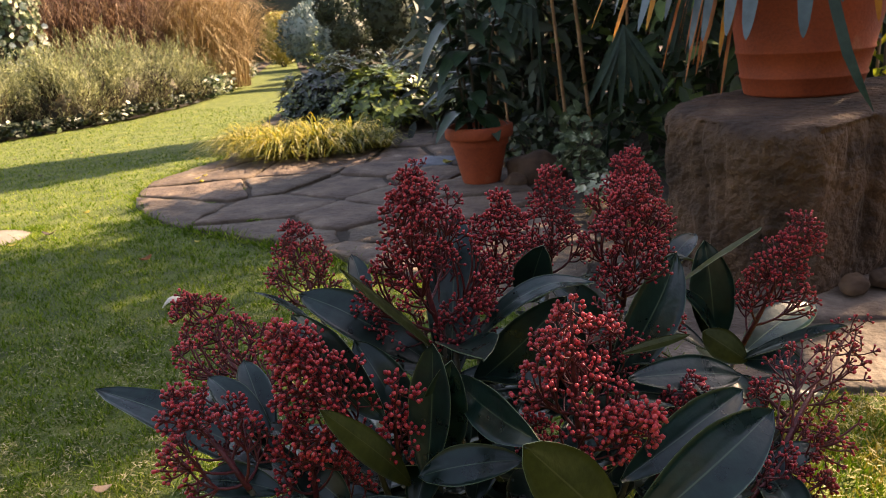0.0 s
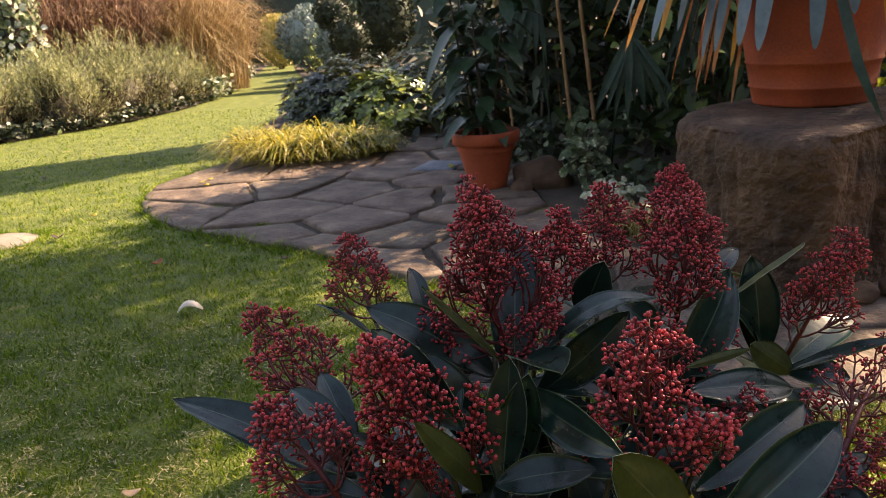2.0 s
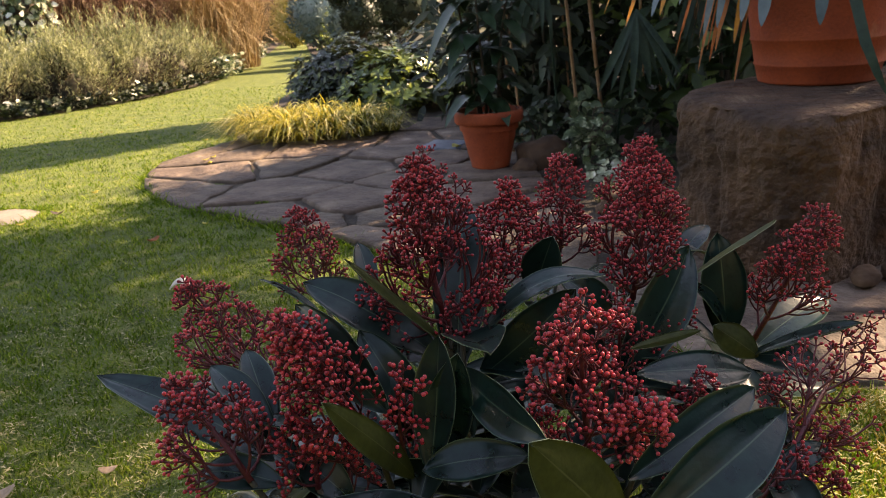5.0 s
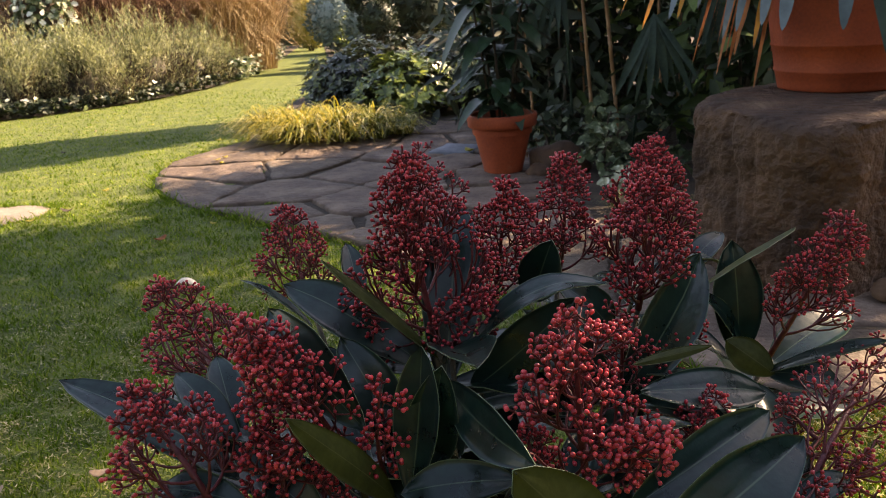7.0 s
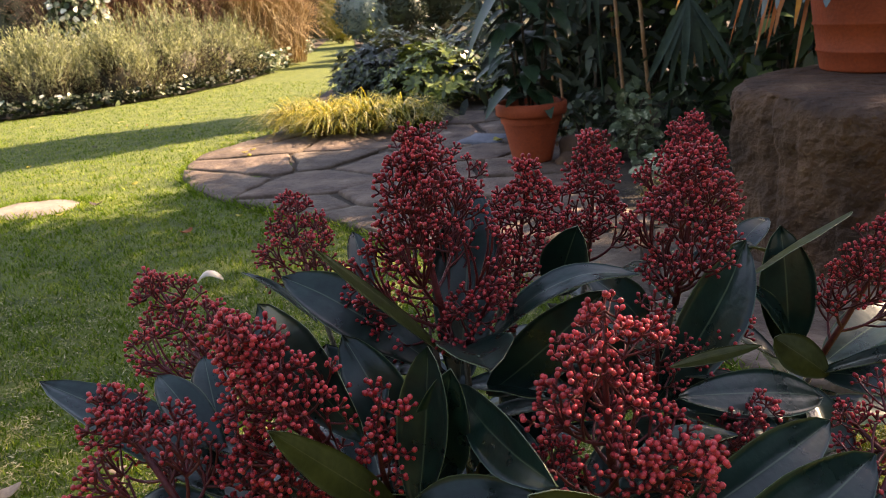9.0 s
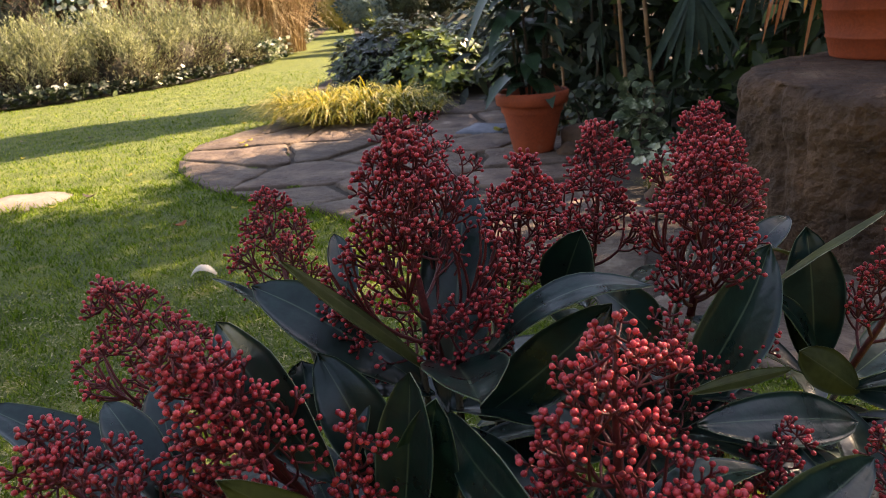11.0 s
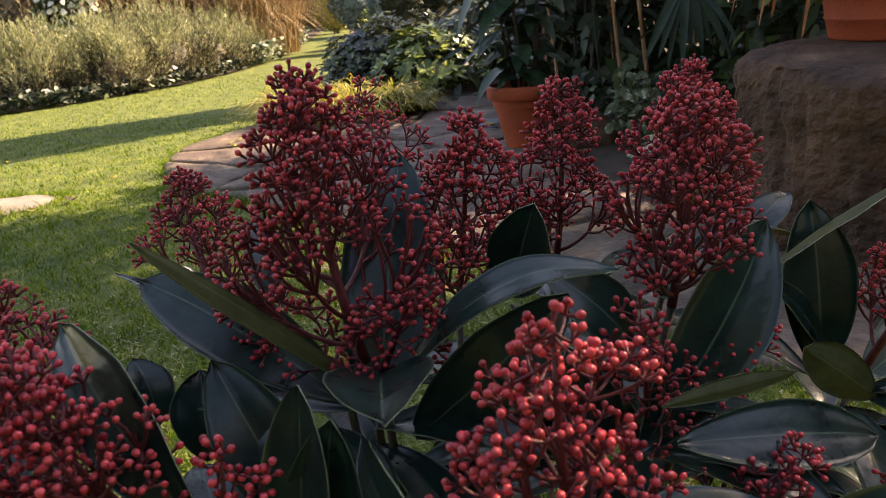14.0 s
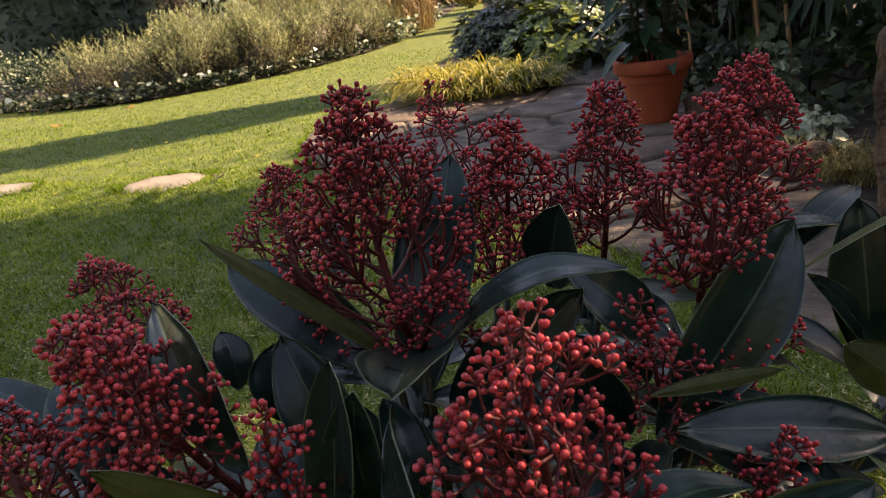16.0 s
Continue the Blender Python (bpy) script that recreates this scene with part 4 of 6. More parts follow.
def strap_plant():
    """The big pot's plant: a fountain of strap leaves that arch over the rim and hang, some withered orange."""
    rnd = random.Random(4)
    top = BIG + Vector((0, 0, 0.44))
    plant = tagged(holder("strap_leaved_plant", top), "strap-leaved plant with hanging grey-green and withered orange leaves", "plant")

    def blade(name, tip, width, material, rise, label=""):
        tip = Vector(tip) - top
        flat = Vector((tip.x, tip.y, 0))
        d = flat.normalized()
        start = d * 0.06
        peak = d * min(flat.length * 0.62, 0.33) + Vector((0, 0, rise))
        pts = []
        for t in (0, 0.1, 0.2, 0.3, 0.4, 0.5, 0.6, 0.7, 0.8, 0.88, 0.94, 0.975, 0.993, 1.0):
            pts.append(start * (1 - t) ** 2 + peak * 2 * t * (1 - t) + tip * t * t + Vector((0, 0, 0.0)))
        side = d.cross(Vector((0, 0, 1))).normalized()
        s = Soup()
        ws = [width * 0.5 * q for q in (0.6, 0.7, 0.8, 0.9, 0.96, 1, 1, 1, 0.97, 0.92, 0.80, 0.58, 0.30, 0.05)]
        strip(s, pts, ws, side, 0, 0.18)
        return s.part(name, [material], plant, label)

    for tip, w in (((0.826, 2.02, 0.640), 0.050), ((0.790, 2.06, 0.652), 0.044), ((0.950, 1.98, 0.636), 0.046), ((0.575, 2.10, 0.678), 0.044), ((0.742, 2.10, 0.640), 0.036), ((0.715, 2.12, 0.622), 0.030), ((1.02, 1.94, 0.715), 0.046), ((0.66, 2.16, 0.70), 0.040), ((1.30, 2.0, 0.62), 0.044), ((1.46, 2.12, 0.60), 0.044), ((0.55, 2.3, 0.72), 0.040), ((0.62, 2.42, 0.70), 0.036)):
        blade("strap_leaf", tip, w, M["strap"], 0.55)
    for tip, w in (((0.527, 2.20, 0.652), 0.036), ((0.605, 2.14, 0.678), 0.034), ((0.80, 2.14, 0.60), 0.024), ((0.485, 2.30, 0.688), 0.026), ((1.16, 2.04, 0.66), 0.034), ((1.24, 2.06, 0.55), 0.022)):
        blade("withered_leaf", tip, w, M["strap_old"], 0.5, "withered orange strap leaf")
    # one long dark leaf that hangs low in front of the pot
    s = Soup()
    way = [Vector(p) - top for p in ((1.10, 2.24, 0.93), (1.12, 2.14, 1.00), (1.029, 2.060, 0.802), (1.044, 2.020, 0.693), (1.060, 1.980, 0.591), (1.087, 1.960, 0.516), (1.121, 1.950, 0.448))]
    strip(s, way, [0.008, 0.013, 0.015, 0.015, 0.014, 0.010, 0.001], Vector((0.93, 0.1, 0.35)).normalized(), 0, 0.15, (0, -1, 0))
    s.part("strap_leaf", [M["palm"]], plant, "long dark green hanging strap leaf")
    for k in range(18):
        a = rnd.uniform(2.2, 3.8)
        r = rnd.uniform(0.29, 0.42)
        blade("dry_leaf", (BIG.x + r * math.cos(a), BIG.y + r * math.sin(a) + 0.05, rnd.uniform(0.47, 0.66)), rnd.uniform(0.014, 0.030), M["strap_brown"], 0.42, "dry brown hanging leaf")
    for k in range(26):
        a, r = rnd.uniform(0, 6.283), rnd.uniform(0.35, 0.55)
        blade("strap_leaf", (BIG.x + r * math.cos(a), BIG.y + r * math.sin(a), rnd.uniform(0.95, 1.35)), 0.034, M["strap"], 0.75)


strap_plant()


def bamboo():
    """Tan canes, some leaning, with their leaves high above, out of view, placed to throw shade."""
    rnd = random.Random(9)
    # the canes further right and back are added for the shade they cast
    spots = [(0.725, 3.76, 0.635, 3.74, 0.0095), (0.60, 3.72, 0.530, 3.74, 0.0085), (0.33, 4.05, 0.26, 4.05, 0.007), (1.05, 4.4, 1.0, 4.35, 0.009), (1.5, 4.1, 1.55, 4.1, 0.009), (0.66, 4.6, 0.6, 4.6, 0.008), (0.27, 3.75, 0.235, 3.72, 0.0055), (1.9, 3.6, 1.9, 3.6, 0.009), (1.75, 4.8, 1.7, 4.8, 0.009), (2.0, 5.5, 2.0, 5.5, 0.009), (1.25, 4.9, 1.25, 4.9, 0.009), (1.62, 5.2, 1.62, 5.2, 0.009), (1.55, 4.75, 1.55, 4.75, 0.009), (2.1, 5.0, 2.1, 5.0, 0.009), (2.3, 4.2, 2.3, 4.2, 0.009), (1.35, 4.5, 1.3, 4.5, 0.009)]
    for x0, y0, x1, y1, r in spots:
        cane = tagged(holder("bamboo_cane", (x0, y0, 0.01)), "tall tan bamboo cane rising from the shaded bed", "bamboo", "bamboo canes")
        s = Soup()
        hgt = rnd.uniform(2.6, 3.6)
        end = Vector(((x1 - x0) / 0.8 * hgt, (y1 - y0) / 0.8 * hgt, hgt))
        pts, rad = [], []
        for i in range(13):
            p = end * (i / 12)
            pts += [p - Vector((0, 0, 0.006)), p, p + Vector((0, 0, 0.006))]
            k = r * (1 - 0.5 * i / 12)
            rad += [k, k * 1.22, k]
        tube(s, pts, rad, 8)
        s.part("stalk", [M["cane"]], cane)
        fo = Soup()
        for k in range(420 if x0 > 0.7 else 320):
            t = rnd.uniform(0.42, 1.0)
            d = rand_dir(rnd, -0.5, 0.3)
            p = end * t + d * rnd.uniform(0.08, 0.46)
            w = p + cane.location - TO_SUN * (p.z / TO_SUN.z)
            # leaves that would shade this stretch of lawn are left out
            if ((w.x + 1.70) / 0.62) ** 2 + ((w.y - 2.98) / 0.26) ** 2 < 1:
                continue
            small_leaf(fo, p, Vector((d.x, d.y, -0.5)) + rand_dir(rnd) * 0.4, rand_dir(rnd, 0.3, 1), rnd.uniform(0.11, 0.19), rnd.uniform(0.016, 0.026), 0, 0.2)
        fo.part("foliage", [M["canopy"]], cane, "narrow green bamboo leaves")


bamboo()


def palm_fan(hub, aim, count, length, spread, seed, drop):
    """A fan of long narrow leaflets that hang from the end of a stalk."""
    rnd = random.Random(seed)
    hub, aim = Vector(hub), Vector(aim).normalized()
    palm = tagged(holder("fan_palm", (hub.x - aim.x * 0.25, hub.y + 0.35, 0.01)), "dark fan-leaved palm in the shaded bed behind the paving", "palm", "fan palms")
    s = Soup()
    base = Vector(palm.location)
    h = hub - base
    tube(s, curve((0, 0, 0), h, (0, 0, 0.12), 8), [0.008 - 0.0006 * i for i in range(8)], 6)
    s.part("leaf_stalk", [M["palm"]], palm)
    side = aim.cross(Vector((0, 1, 0.1))).normalized()
    for k in range(count):
        a = spread * (k / (count - 1) - 0.5)
        d = (aim * math.cos(a) + side * math.sin(a) + Vector((0, rnd.uniform(-0.15, 0.05), 0))).normalized()
        ln = length * rnd.uniform(0.82, 1.05)
        f = Soup()
        pts = [h + d * (ln * t) - Vector((0, 0, 1)) * (drop * ln * t * t) for t in (0, 0.15, 0.35, 0.55, 0.75, 0.9, 1)]
        wd = rnd.uniform(0.012, 0.020)
        strip(f, pts, [0.003, wd * 0.7, wd, wd, wd * 0.8, wd * 0.45, 0.001], d.cross(Vector((0, -1, 0.2))).normalized(), 0, 0.35, (0, -1, 0))
        f.part("leaflet", [M["palm"]], palm)


palm_fan((0.775, 3.30, 0.672), (0.06, -0.1, -1), 9, 0.33, 1.15, 1, 0.10)
palm_fan((0.44, 3.95, 0.92), (-0.45, -0.1, -0.9), 9, 0.34, 1.2, 2, 0.12)
palm_fan((1.06, 3.45, 0.80), (0.2, -0.1, -1), 9, 0.30, 1.2, 4, 0.15)


def leafy(name, place, rx, ry, h, count, l0, l1, aspect, material, seed, label, category, core=None, droop=0.1, zlow=0.0, upright=0.3, group=""):
    """A bush: a branched wooden core and many separate leaves in an uneven crown."""
    rnd = random.Random(seed)
    bush = tagged(holder(name, place), label, category, group)
    wood = Soup()
    for k in range(9):
        d = rand_dir(rnd, 0.25, 0.9)
        tube(wood, curve((0, 0, 0), (d.x * rx * 0.75, d.y * ry * 0.75, d.z * h * 0.85), (0, 0, 0.06 * h), 5), [0.012, 0.010, 0.008, 0.006, 0.003], 5)
    wood.part("wood", [core or M["bark"]], bush)
    s = Soup()
    for k in range(count):
        d = rand_dir(rnd, -0.15, 1.0)
        rr = rnd.uniform(0.55, 1.0) ** 0.5
        lump = 1 + 0.30 * noise.noise(Vector((d.x * 2.3 + seed, d.y * 2.3, d.z * 2.3))) + 0.12 * noise.noise(Vector((d.x * 7 + seed, d.y * 7, d.z * 7)))
        p = Vector((d.x * rx * rr * lump, d.y * ry * rr * lump, max(zlow, 0.04 + (d.z * 0.88 + 0.10) * h * rr * lump)))
        dd = d * 0.7 + Vector((0, 0, upright)) + rand_dir(rnd) * 0.55
        ln = rnd.uniform(l0, l1)
        small_leaf(s, p, dd, d + rand_dir(rnd) * 0.6, ln, ln * aspect, 0, droop)
    s.part("crown", [material], bush)
    return bush


def rosette_shrub(place, rx, ry, h, count, seed, label, category="shrub", material=None):
    """A low shrub whose leaves stand in whorls at the shoot tips."""
    rnd = random.Random(seed)
    bush = tagged(holder("rhododendron", place), label, category, "low evergreen shrubs")
    wood, s = Soup(), Soup()
    for k in range(count):
        d = rand_dir(rnd, 0.05, 1.0)
        lump = 1 + 0.25 * noise.noise(Vector((d.x * 2 + seed, d.y * 2, d.z * 2)))
        rr = rnd.uniform(0.72, 1.0)
        p = Vector((d.x * rx * lump * rr, d.y * ry * lump * rr, (0.12 + 0.88 * d.z) * h * lump * rr))
        if k % 3 == 0:
            tube(wood, [Vector((0, 0, 0.02)), p * 0.6 - Vector((0, 0, 0.02)), p], [0.007, 0.005, 0.003], 4, cap=False)
        ax = (d + Vector((0, 0, 0.7)) + rand_dir(rnd) * 0.3).normalized()
        _, a, b = free_axes(ax)
        n = rnd.randint(7, 10)
        for i in range(n):
            t = 2 * math.pi * i / n + rnd.uniform(-0.25, 0.25)
            dd = (a * math.cos(t) + b * math.sin(t)) + ax * rnd.uniform(-0.1, 0.6)
            ln = rnd.uniform(0.048, 0.085)
            small_leaf(s, p, dd, ax, ln, ln * 0.42, 0, 0.08)
    wood.part("wood", [M["bark"]], bush)
    s.part("crown", [material or M["rosette_lit"]], bush)
    return bush


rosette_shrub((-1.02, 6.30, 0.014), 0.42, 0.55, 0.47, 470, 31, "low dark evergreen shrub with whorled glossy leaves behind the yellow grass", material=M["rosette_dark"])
rosette_shrub((-0.55, 5.72, 0.014), 0.40, 0.45, 0.44, 400, 32, "bright green evergreen shrub with whorled glossy leaves, sunlight put into their colour")
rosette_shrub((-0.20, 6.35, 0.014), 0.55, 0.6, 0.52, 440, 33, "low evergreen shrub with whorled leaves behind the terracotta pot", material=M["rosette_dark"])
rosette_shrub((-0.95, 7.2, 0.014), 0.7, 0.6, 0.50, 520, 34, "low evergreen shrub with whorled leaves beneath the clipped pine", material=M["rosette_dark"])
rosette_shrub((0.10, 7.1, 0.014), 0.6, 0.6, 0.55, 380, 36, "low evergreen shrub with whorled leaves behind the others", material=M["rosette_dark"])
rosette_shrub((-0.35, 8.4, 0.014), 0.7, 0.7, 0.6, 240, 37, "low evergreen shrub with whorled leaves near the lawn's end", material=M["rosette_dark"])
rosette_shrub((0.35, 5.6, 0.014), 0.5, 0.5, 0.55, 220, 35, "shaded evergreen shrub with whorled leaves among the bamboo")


def tuft(name, place, count, length, width, material, seed, label, category, spread=1.0, base_r=0.08, group="", lift=(0.5, 1.0), second=None):
    """A clump of arching grass blades."""
    rnd = random.Random(seed)
    clump = tagged(holder(name, place), label, category, group)
    s = Soup()
    for k in range(count):
        a = rnd.gauss(3.9, 1.5) if spread > 1.2 else rnd.uniform(0, 6.283)
        r0 = base_r * math.sqrt(rnd.random())
        st = Vector((r0 * math.cos(rnd.uniform(0, 6.283)), r0 * math.sin(rnd.uniform(0, 6.283)), 0))
        d = Vector((math.cos(a), math.sin(a), 0))
        ln = length * rnd.uniform(0.6, 1.1)
        out, up = spread * rnd.uniform(0.25, 0.9), rnd.uniform(*lift)
        pts = [st + d * (ln * out * t * (0.5 + 0.5 * t)) + Vector((0, 0, ln * (up * t - (0.35 + 0.45 * out) * t * t * t * up))) for t in (0, 0.25, 0.5, 0.75, 1.0)]
        for p in pts:
            p.z = max(p.z, 0.004)
        w = width * rnd.uniform(0.7, 1.2)
        strip(s, pts, [w * 0.5, w * 0.6, w * 0.5, w * 0.35, w * 0.03], Vector((-d.y, d.x, 0)), 1 if second and rnd.random() < 0.4 else 0, 0.3)
    s.part("blade_tuft", [material] + ([second] if second else []), clump)
    return clump


# clumps right of x = -0.8 are mostly shade-coloured, the left ones mostly bright
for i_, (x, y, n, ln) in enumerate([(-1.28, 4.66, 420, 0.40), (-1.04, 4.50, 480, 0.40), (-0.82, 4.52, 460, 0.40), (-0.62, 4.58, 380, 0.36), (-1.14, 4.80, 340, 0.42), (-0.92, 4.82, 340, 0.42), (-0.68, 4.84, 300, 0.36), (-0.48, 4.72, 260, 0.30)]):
    tuft("hakone_grass", (x, y, 0.014), n, ln, 0.0075, M["hakone"] if x < -0.8 else M["hakone_shaded"], 50 + i_, "arching clump of bright yellow-green ornamental grass beside the paving", "ornamental grass", 1.25, 0.07, "yellow grass clumps", (0.55, 1.0), M["hakone_shaded"] if x < -0.8 else M["hakone"])
tuft("sedge", (-1.46, 5.05, 0.014), 340, 0.26, 0.004, M["silver"], 70, "low grey-green sedge at the lawn's edge", "grass", 1.1, 0.16, "", (0.3, 0.7))
tuft("sedge", (-1.60, 5.6, 0.014), 300, 0.24, 0.004, M["silver"], 71, "low grey-green sedge at the lawn's edge", "grass", 1.1, 0.16, "", (0.3, 0.7))
for i_, (x, y) in enumerate([(0.66, 2.48), (0.62, 2.58), (0.74, 2.42), (0.72, 2.62), (0.58, 2.72), (0.80, 2.55)]):
    tuft("dry_grass_tuft", (x, y, 0.014), 130, 0.17, 0.0028, M["dry"], 75 + i_, "thin dry straw-coloured grass tuft beside the stone block", "grass", 0.9, 0.06, "dry tufts")


def ivy(place, count, rx, ry, h, seed, material, label, size=0.045):
    rnd = random.Random(seed)
    plant = tagged(holder("ivy", place), label, "ivy", "ivy patches")
    stem = Soup()
    for k in range(8):
        a = rnd.uniform(0, 6.283)
        tube(stem, curve((0, 0, 0), (rx * math.cos(a), ry * math.sin(a), h * rnd.uniform(0.2, 0.9)), (0, 0, 0.03), 6, 0.01, rnd), [0.003] * 6, 4)
    stem.part("stem", [M["bark"]], plant)
    s = Soup()
    for k in range(count):
        a, r = rnd.uniform(0, 6.283), math.sqrt(rnd.random())
        p = Vector((rx * r * math.cos(a), ry * r * math.sin(a), h * (1 - r * r * 0.8) * rnd.uniform(0.3, 1.0) + 0.01))
        d = rand_dir(rnd, -0.5, 0.3)
        nn = Vector((0, -0.8, 0.6)) + rand_dir(rnd) * 0.6
        ln = size * rnd.uniform(0.6, 1.2)
        small_leaf(s, p, d, nn, ln, ln * 0.95, 0, 0.2)
        if count <= 120:
            s.part("ivy_leaf", [material], plant)
            s = Soup()
    if count > 120:
        tagged(s.part("leaf_cover", [material], plant), kind="stuff")
    return plant


ivy((0.58, 3.34, 0.014), 110, 0.09, 0.14, 0.36, 80, M["pale_ivy"], "trailing ivy with cream-edged leaves on a stone", 0.055)
ivy((0.66, 3.05, 0.014), 60, 0.12, 0.12, 0.10, 81, M["pale"], "pale variegated ivy sprigs in the shade", 0.05)
ivy((0.82, 3.25, 0.014), 110, 0.25, 0.25, 0.12, 82, M["ivy"], "low dark ivy cover in the shaded bed", 0.05)
ivy((0.42, 3.75, 0.014), 150, 0.16, 0.2, 0.30, 83, M["ivy"], "dark ivy behind the terracotta pot", 0.05)
ivy((0.70, 2.72, 0.014), 14, 0.10, 0.08, 0.06, 84, M["pale"], "pale variegated ivy sprig by the dry grass", 0.05)
ivy((1.0, 4.0, 0.014), 260, 0.6, 0.5, 0.22, 85, M["ivy"], "dark ivy carpet beneath the bamboo", 0.06)


# ---- the sunny border ----
def lavender(place, rx, ry, h, count, seed, label, material=None):
    """A dense mound of thin upright shoots set with small narrow leaves."""
    rnd = random.Random(seed)
    bush = tagged(holder("lavender", place), label, "shrub", "grey-green border shrubs")
    v, f = ico(3)
    core = Soup()
    core.add([(x * rx * 0.55 * (1 + 0.3 * noise.noise(Vector((x * 4 + seed, y * 4, z * 4)))), y * ry * 0.55 * (1 + 0.3 * noise.noise(Vector((x * 4, y * 4 + seed, z * 4)))), max(0, z * 0.60 * h * (1 + 0.3 * noise.noise(Vector((x * 4, y * 4, z * 4 + seed)))))) for x, y, z in v], f)
    core.part("woody_heart", [M["silver_core"]], bush, "dark woody twigs in the heart of the bush")
    s = Soup()
    sprays = [(rand_dir(rnd, -0.05, 1.0), rnd.uniform(0.85, 1.2)) for _ in range(48)]
    for k in range(count):
        c, far = sprays[k % 48]
        d = (c + rand_dir(rnd) * 0.42 * rnd.random()).normalized()
        lump = far + 0.20 * noise.noise(Vector((d.x * 2.9 + seed, d.y * 2.9, d.z * 2.9))) + 0.16 * noise.noise(Vector((d.x * 9 + seed, d.y * 9, d.z * 9)))
        lump *= 1 - 0.28 * rnd.random() ** 2
        if noise.noise(Vector((d.x * 3.6, d.y * 3.6 + seed, d.z * 3.6))) > 0.24:
            lump *= 0.66
        p = Vector((d.x * rx * lump * 0.86, d.y * ry * lump * 0.86, max(0.02, d.z * h * lump * 0.86)))
        g = (d * 0.6 + Vector((0, 0, 0.75)) + rand_dir(rnd) * 0.35).normalized()
        ln = rnd.uniform(0.10, 0.22) * (1.0 + 0.9 * max(0.0, d.z) * rnd.random())
        for j in range(11):
            q = p + g * (ln * j / 11)
            dd = g * 0.9 + rand_dir(rnd) * 0.6
            # low leaves take the browner colour that has the bush's shade in it
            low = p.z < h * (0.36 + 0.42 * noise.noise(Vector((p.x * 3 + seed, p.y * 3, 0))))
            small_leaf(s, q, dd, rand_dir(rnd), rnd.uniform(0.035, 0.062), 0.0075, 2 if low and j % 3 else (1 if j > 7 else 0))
    s.part("foliage", [material or M["silver"], M["silver_tip"], M["silver_low_shade"]], bush)
    return bush


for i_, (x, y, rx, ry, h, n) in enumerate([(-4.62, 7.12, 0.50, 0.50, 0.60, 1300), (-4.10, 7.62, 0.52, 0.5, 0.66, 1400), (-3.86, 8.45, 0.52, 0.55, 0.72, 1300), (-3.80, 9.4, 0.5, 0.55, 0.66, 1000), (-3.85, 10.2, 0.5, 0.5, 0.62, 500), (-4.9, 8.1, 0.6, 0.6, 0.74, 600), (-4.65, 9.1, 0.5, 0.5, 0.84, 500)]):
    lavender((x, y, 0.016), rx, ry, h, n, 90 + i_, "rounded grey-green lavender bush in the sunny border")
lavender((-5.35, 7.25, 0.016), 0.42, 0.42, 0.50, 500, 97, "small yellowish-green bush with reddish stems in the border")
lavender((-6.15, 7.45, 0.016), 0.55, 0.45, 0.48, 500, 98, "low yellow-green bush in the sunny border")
leafy("euonymus", (-7.0, 7.75, 0.016), 0.6, 0.5, 0.5, 1400, 0.03, 0.05, 0.6, M["pale_ivy"], 99, "low cream-variegated evergreen bush in the border", "shrub")
leafy("euonymus", (-8.0, 8.0, 0.016), 0.7, 0.5, 0.55, 1400, 0.03, 0.05, 0.6, M["pale_ivy"], 100, "low cream-variegated evergreen bush in the border", "shrub")


def cover_strip(points, count, seed, material, label, size, width, h):
    """Small-leaved ground cover along the foot of the border."""
    rnd = random.Random(seed)
    s = Soup()
    for k in range(count):
        t = rnd.uniform(0, len(points) - 1.001)
        i = int(t)
        a, b = Vector((*points[i], 0)), Vector((*points[i + 1], 0))
        p = a.lerp(b, t - i) + Vector((-rnd.uniform(0, width), rnd.uniform(0, width) * 0.6, 0.02 + rnd.uniform(0, h)))
        ln = size * rnd.uniform(0.5, 1.3)
        small_leaf(s, p, rand_dir(rnd, -0.2, 0.6), rand_dir(rnd, 0.2, 1), ln, ln * 0.7, 0, 0.1)
    return tagged(s.part("ground_cover", [material]), label, "ground cover", kind="stuff")


EDGE = [(-7.3, 6.66), (-6.0, 6.30), (-5.2, 6.20), (-4.45, 6.30), (-3.98, 6.68), (-3.65, 7.18), (-3.41, 7.85), (-3.25, 8.8), (-3.22, 9.9)]
# carpet leaves in the dark conifer colour, to paint the shadow under the bushes
cover_strip(EDGE, 4200, 110, M["conifer"], "low evergreen carpet along the border's foot, darkened in colour for the shade there", 0.05, 0.35, 0.12)
cover_strip(EDGE, 120, 111, M["pale"], "scattered white-variegated leaves along the border's foot", 0.085, 0.30, 0.15)
cover_strip([(-3.21, 9.7), (-3.22, 10.0), (-3.5, 11.7), (-3.8, 13.3), (-4.1, 14.9)], 2600, 112, M["pale_ivy"], "grey-green variegated ground cover at the foot of the tall grass", 0.07, 0.6, 0.24)
cover_strip([(-3.21, 9.7), (-3.22, 10.0), (-3.5, 11.7), (-3.8, 13.3), (-4.1, 14.9)], 1700, 113, M["pale"], "white-variegated leaves at the foot of the tall grass", 0.06, 0.5, 0.26)


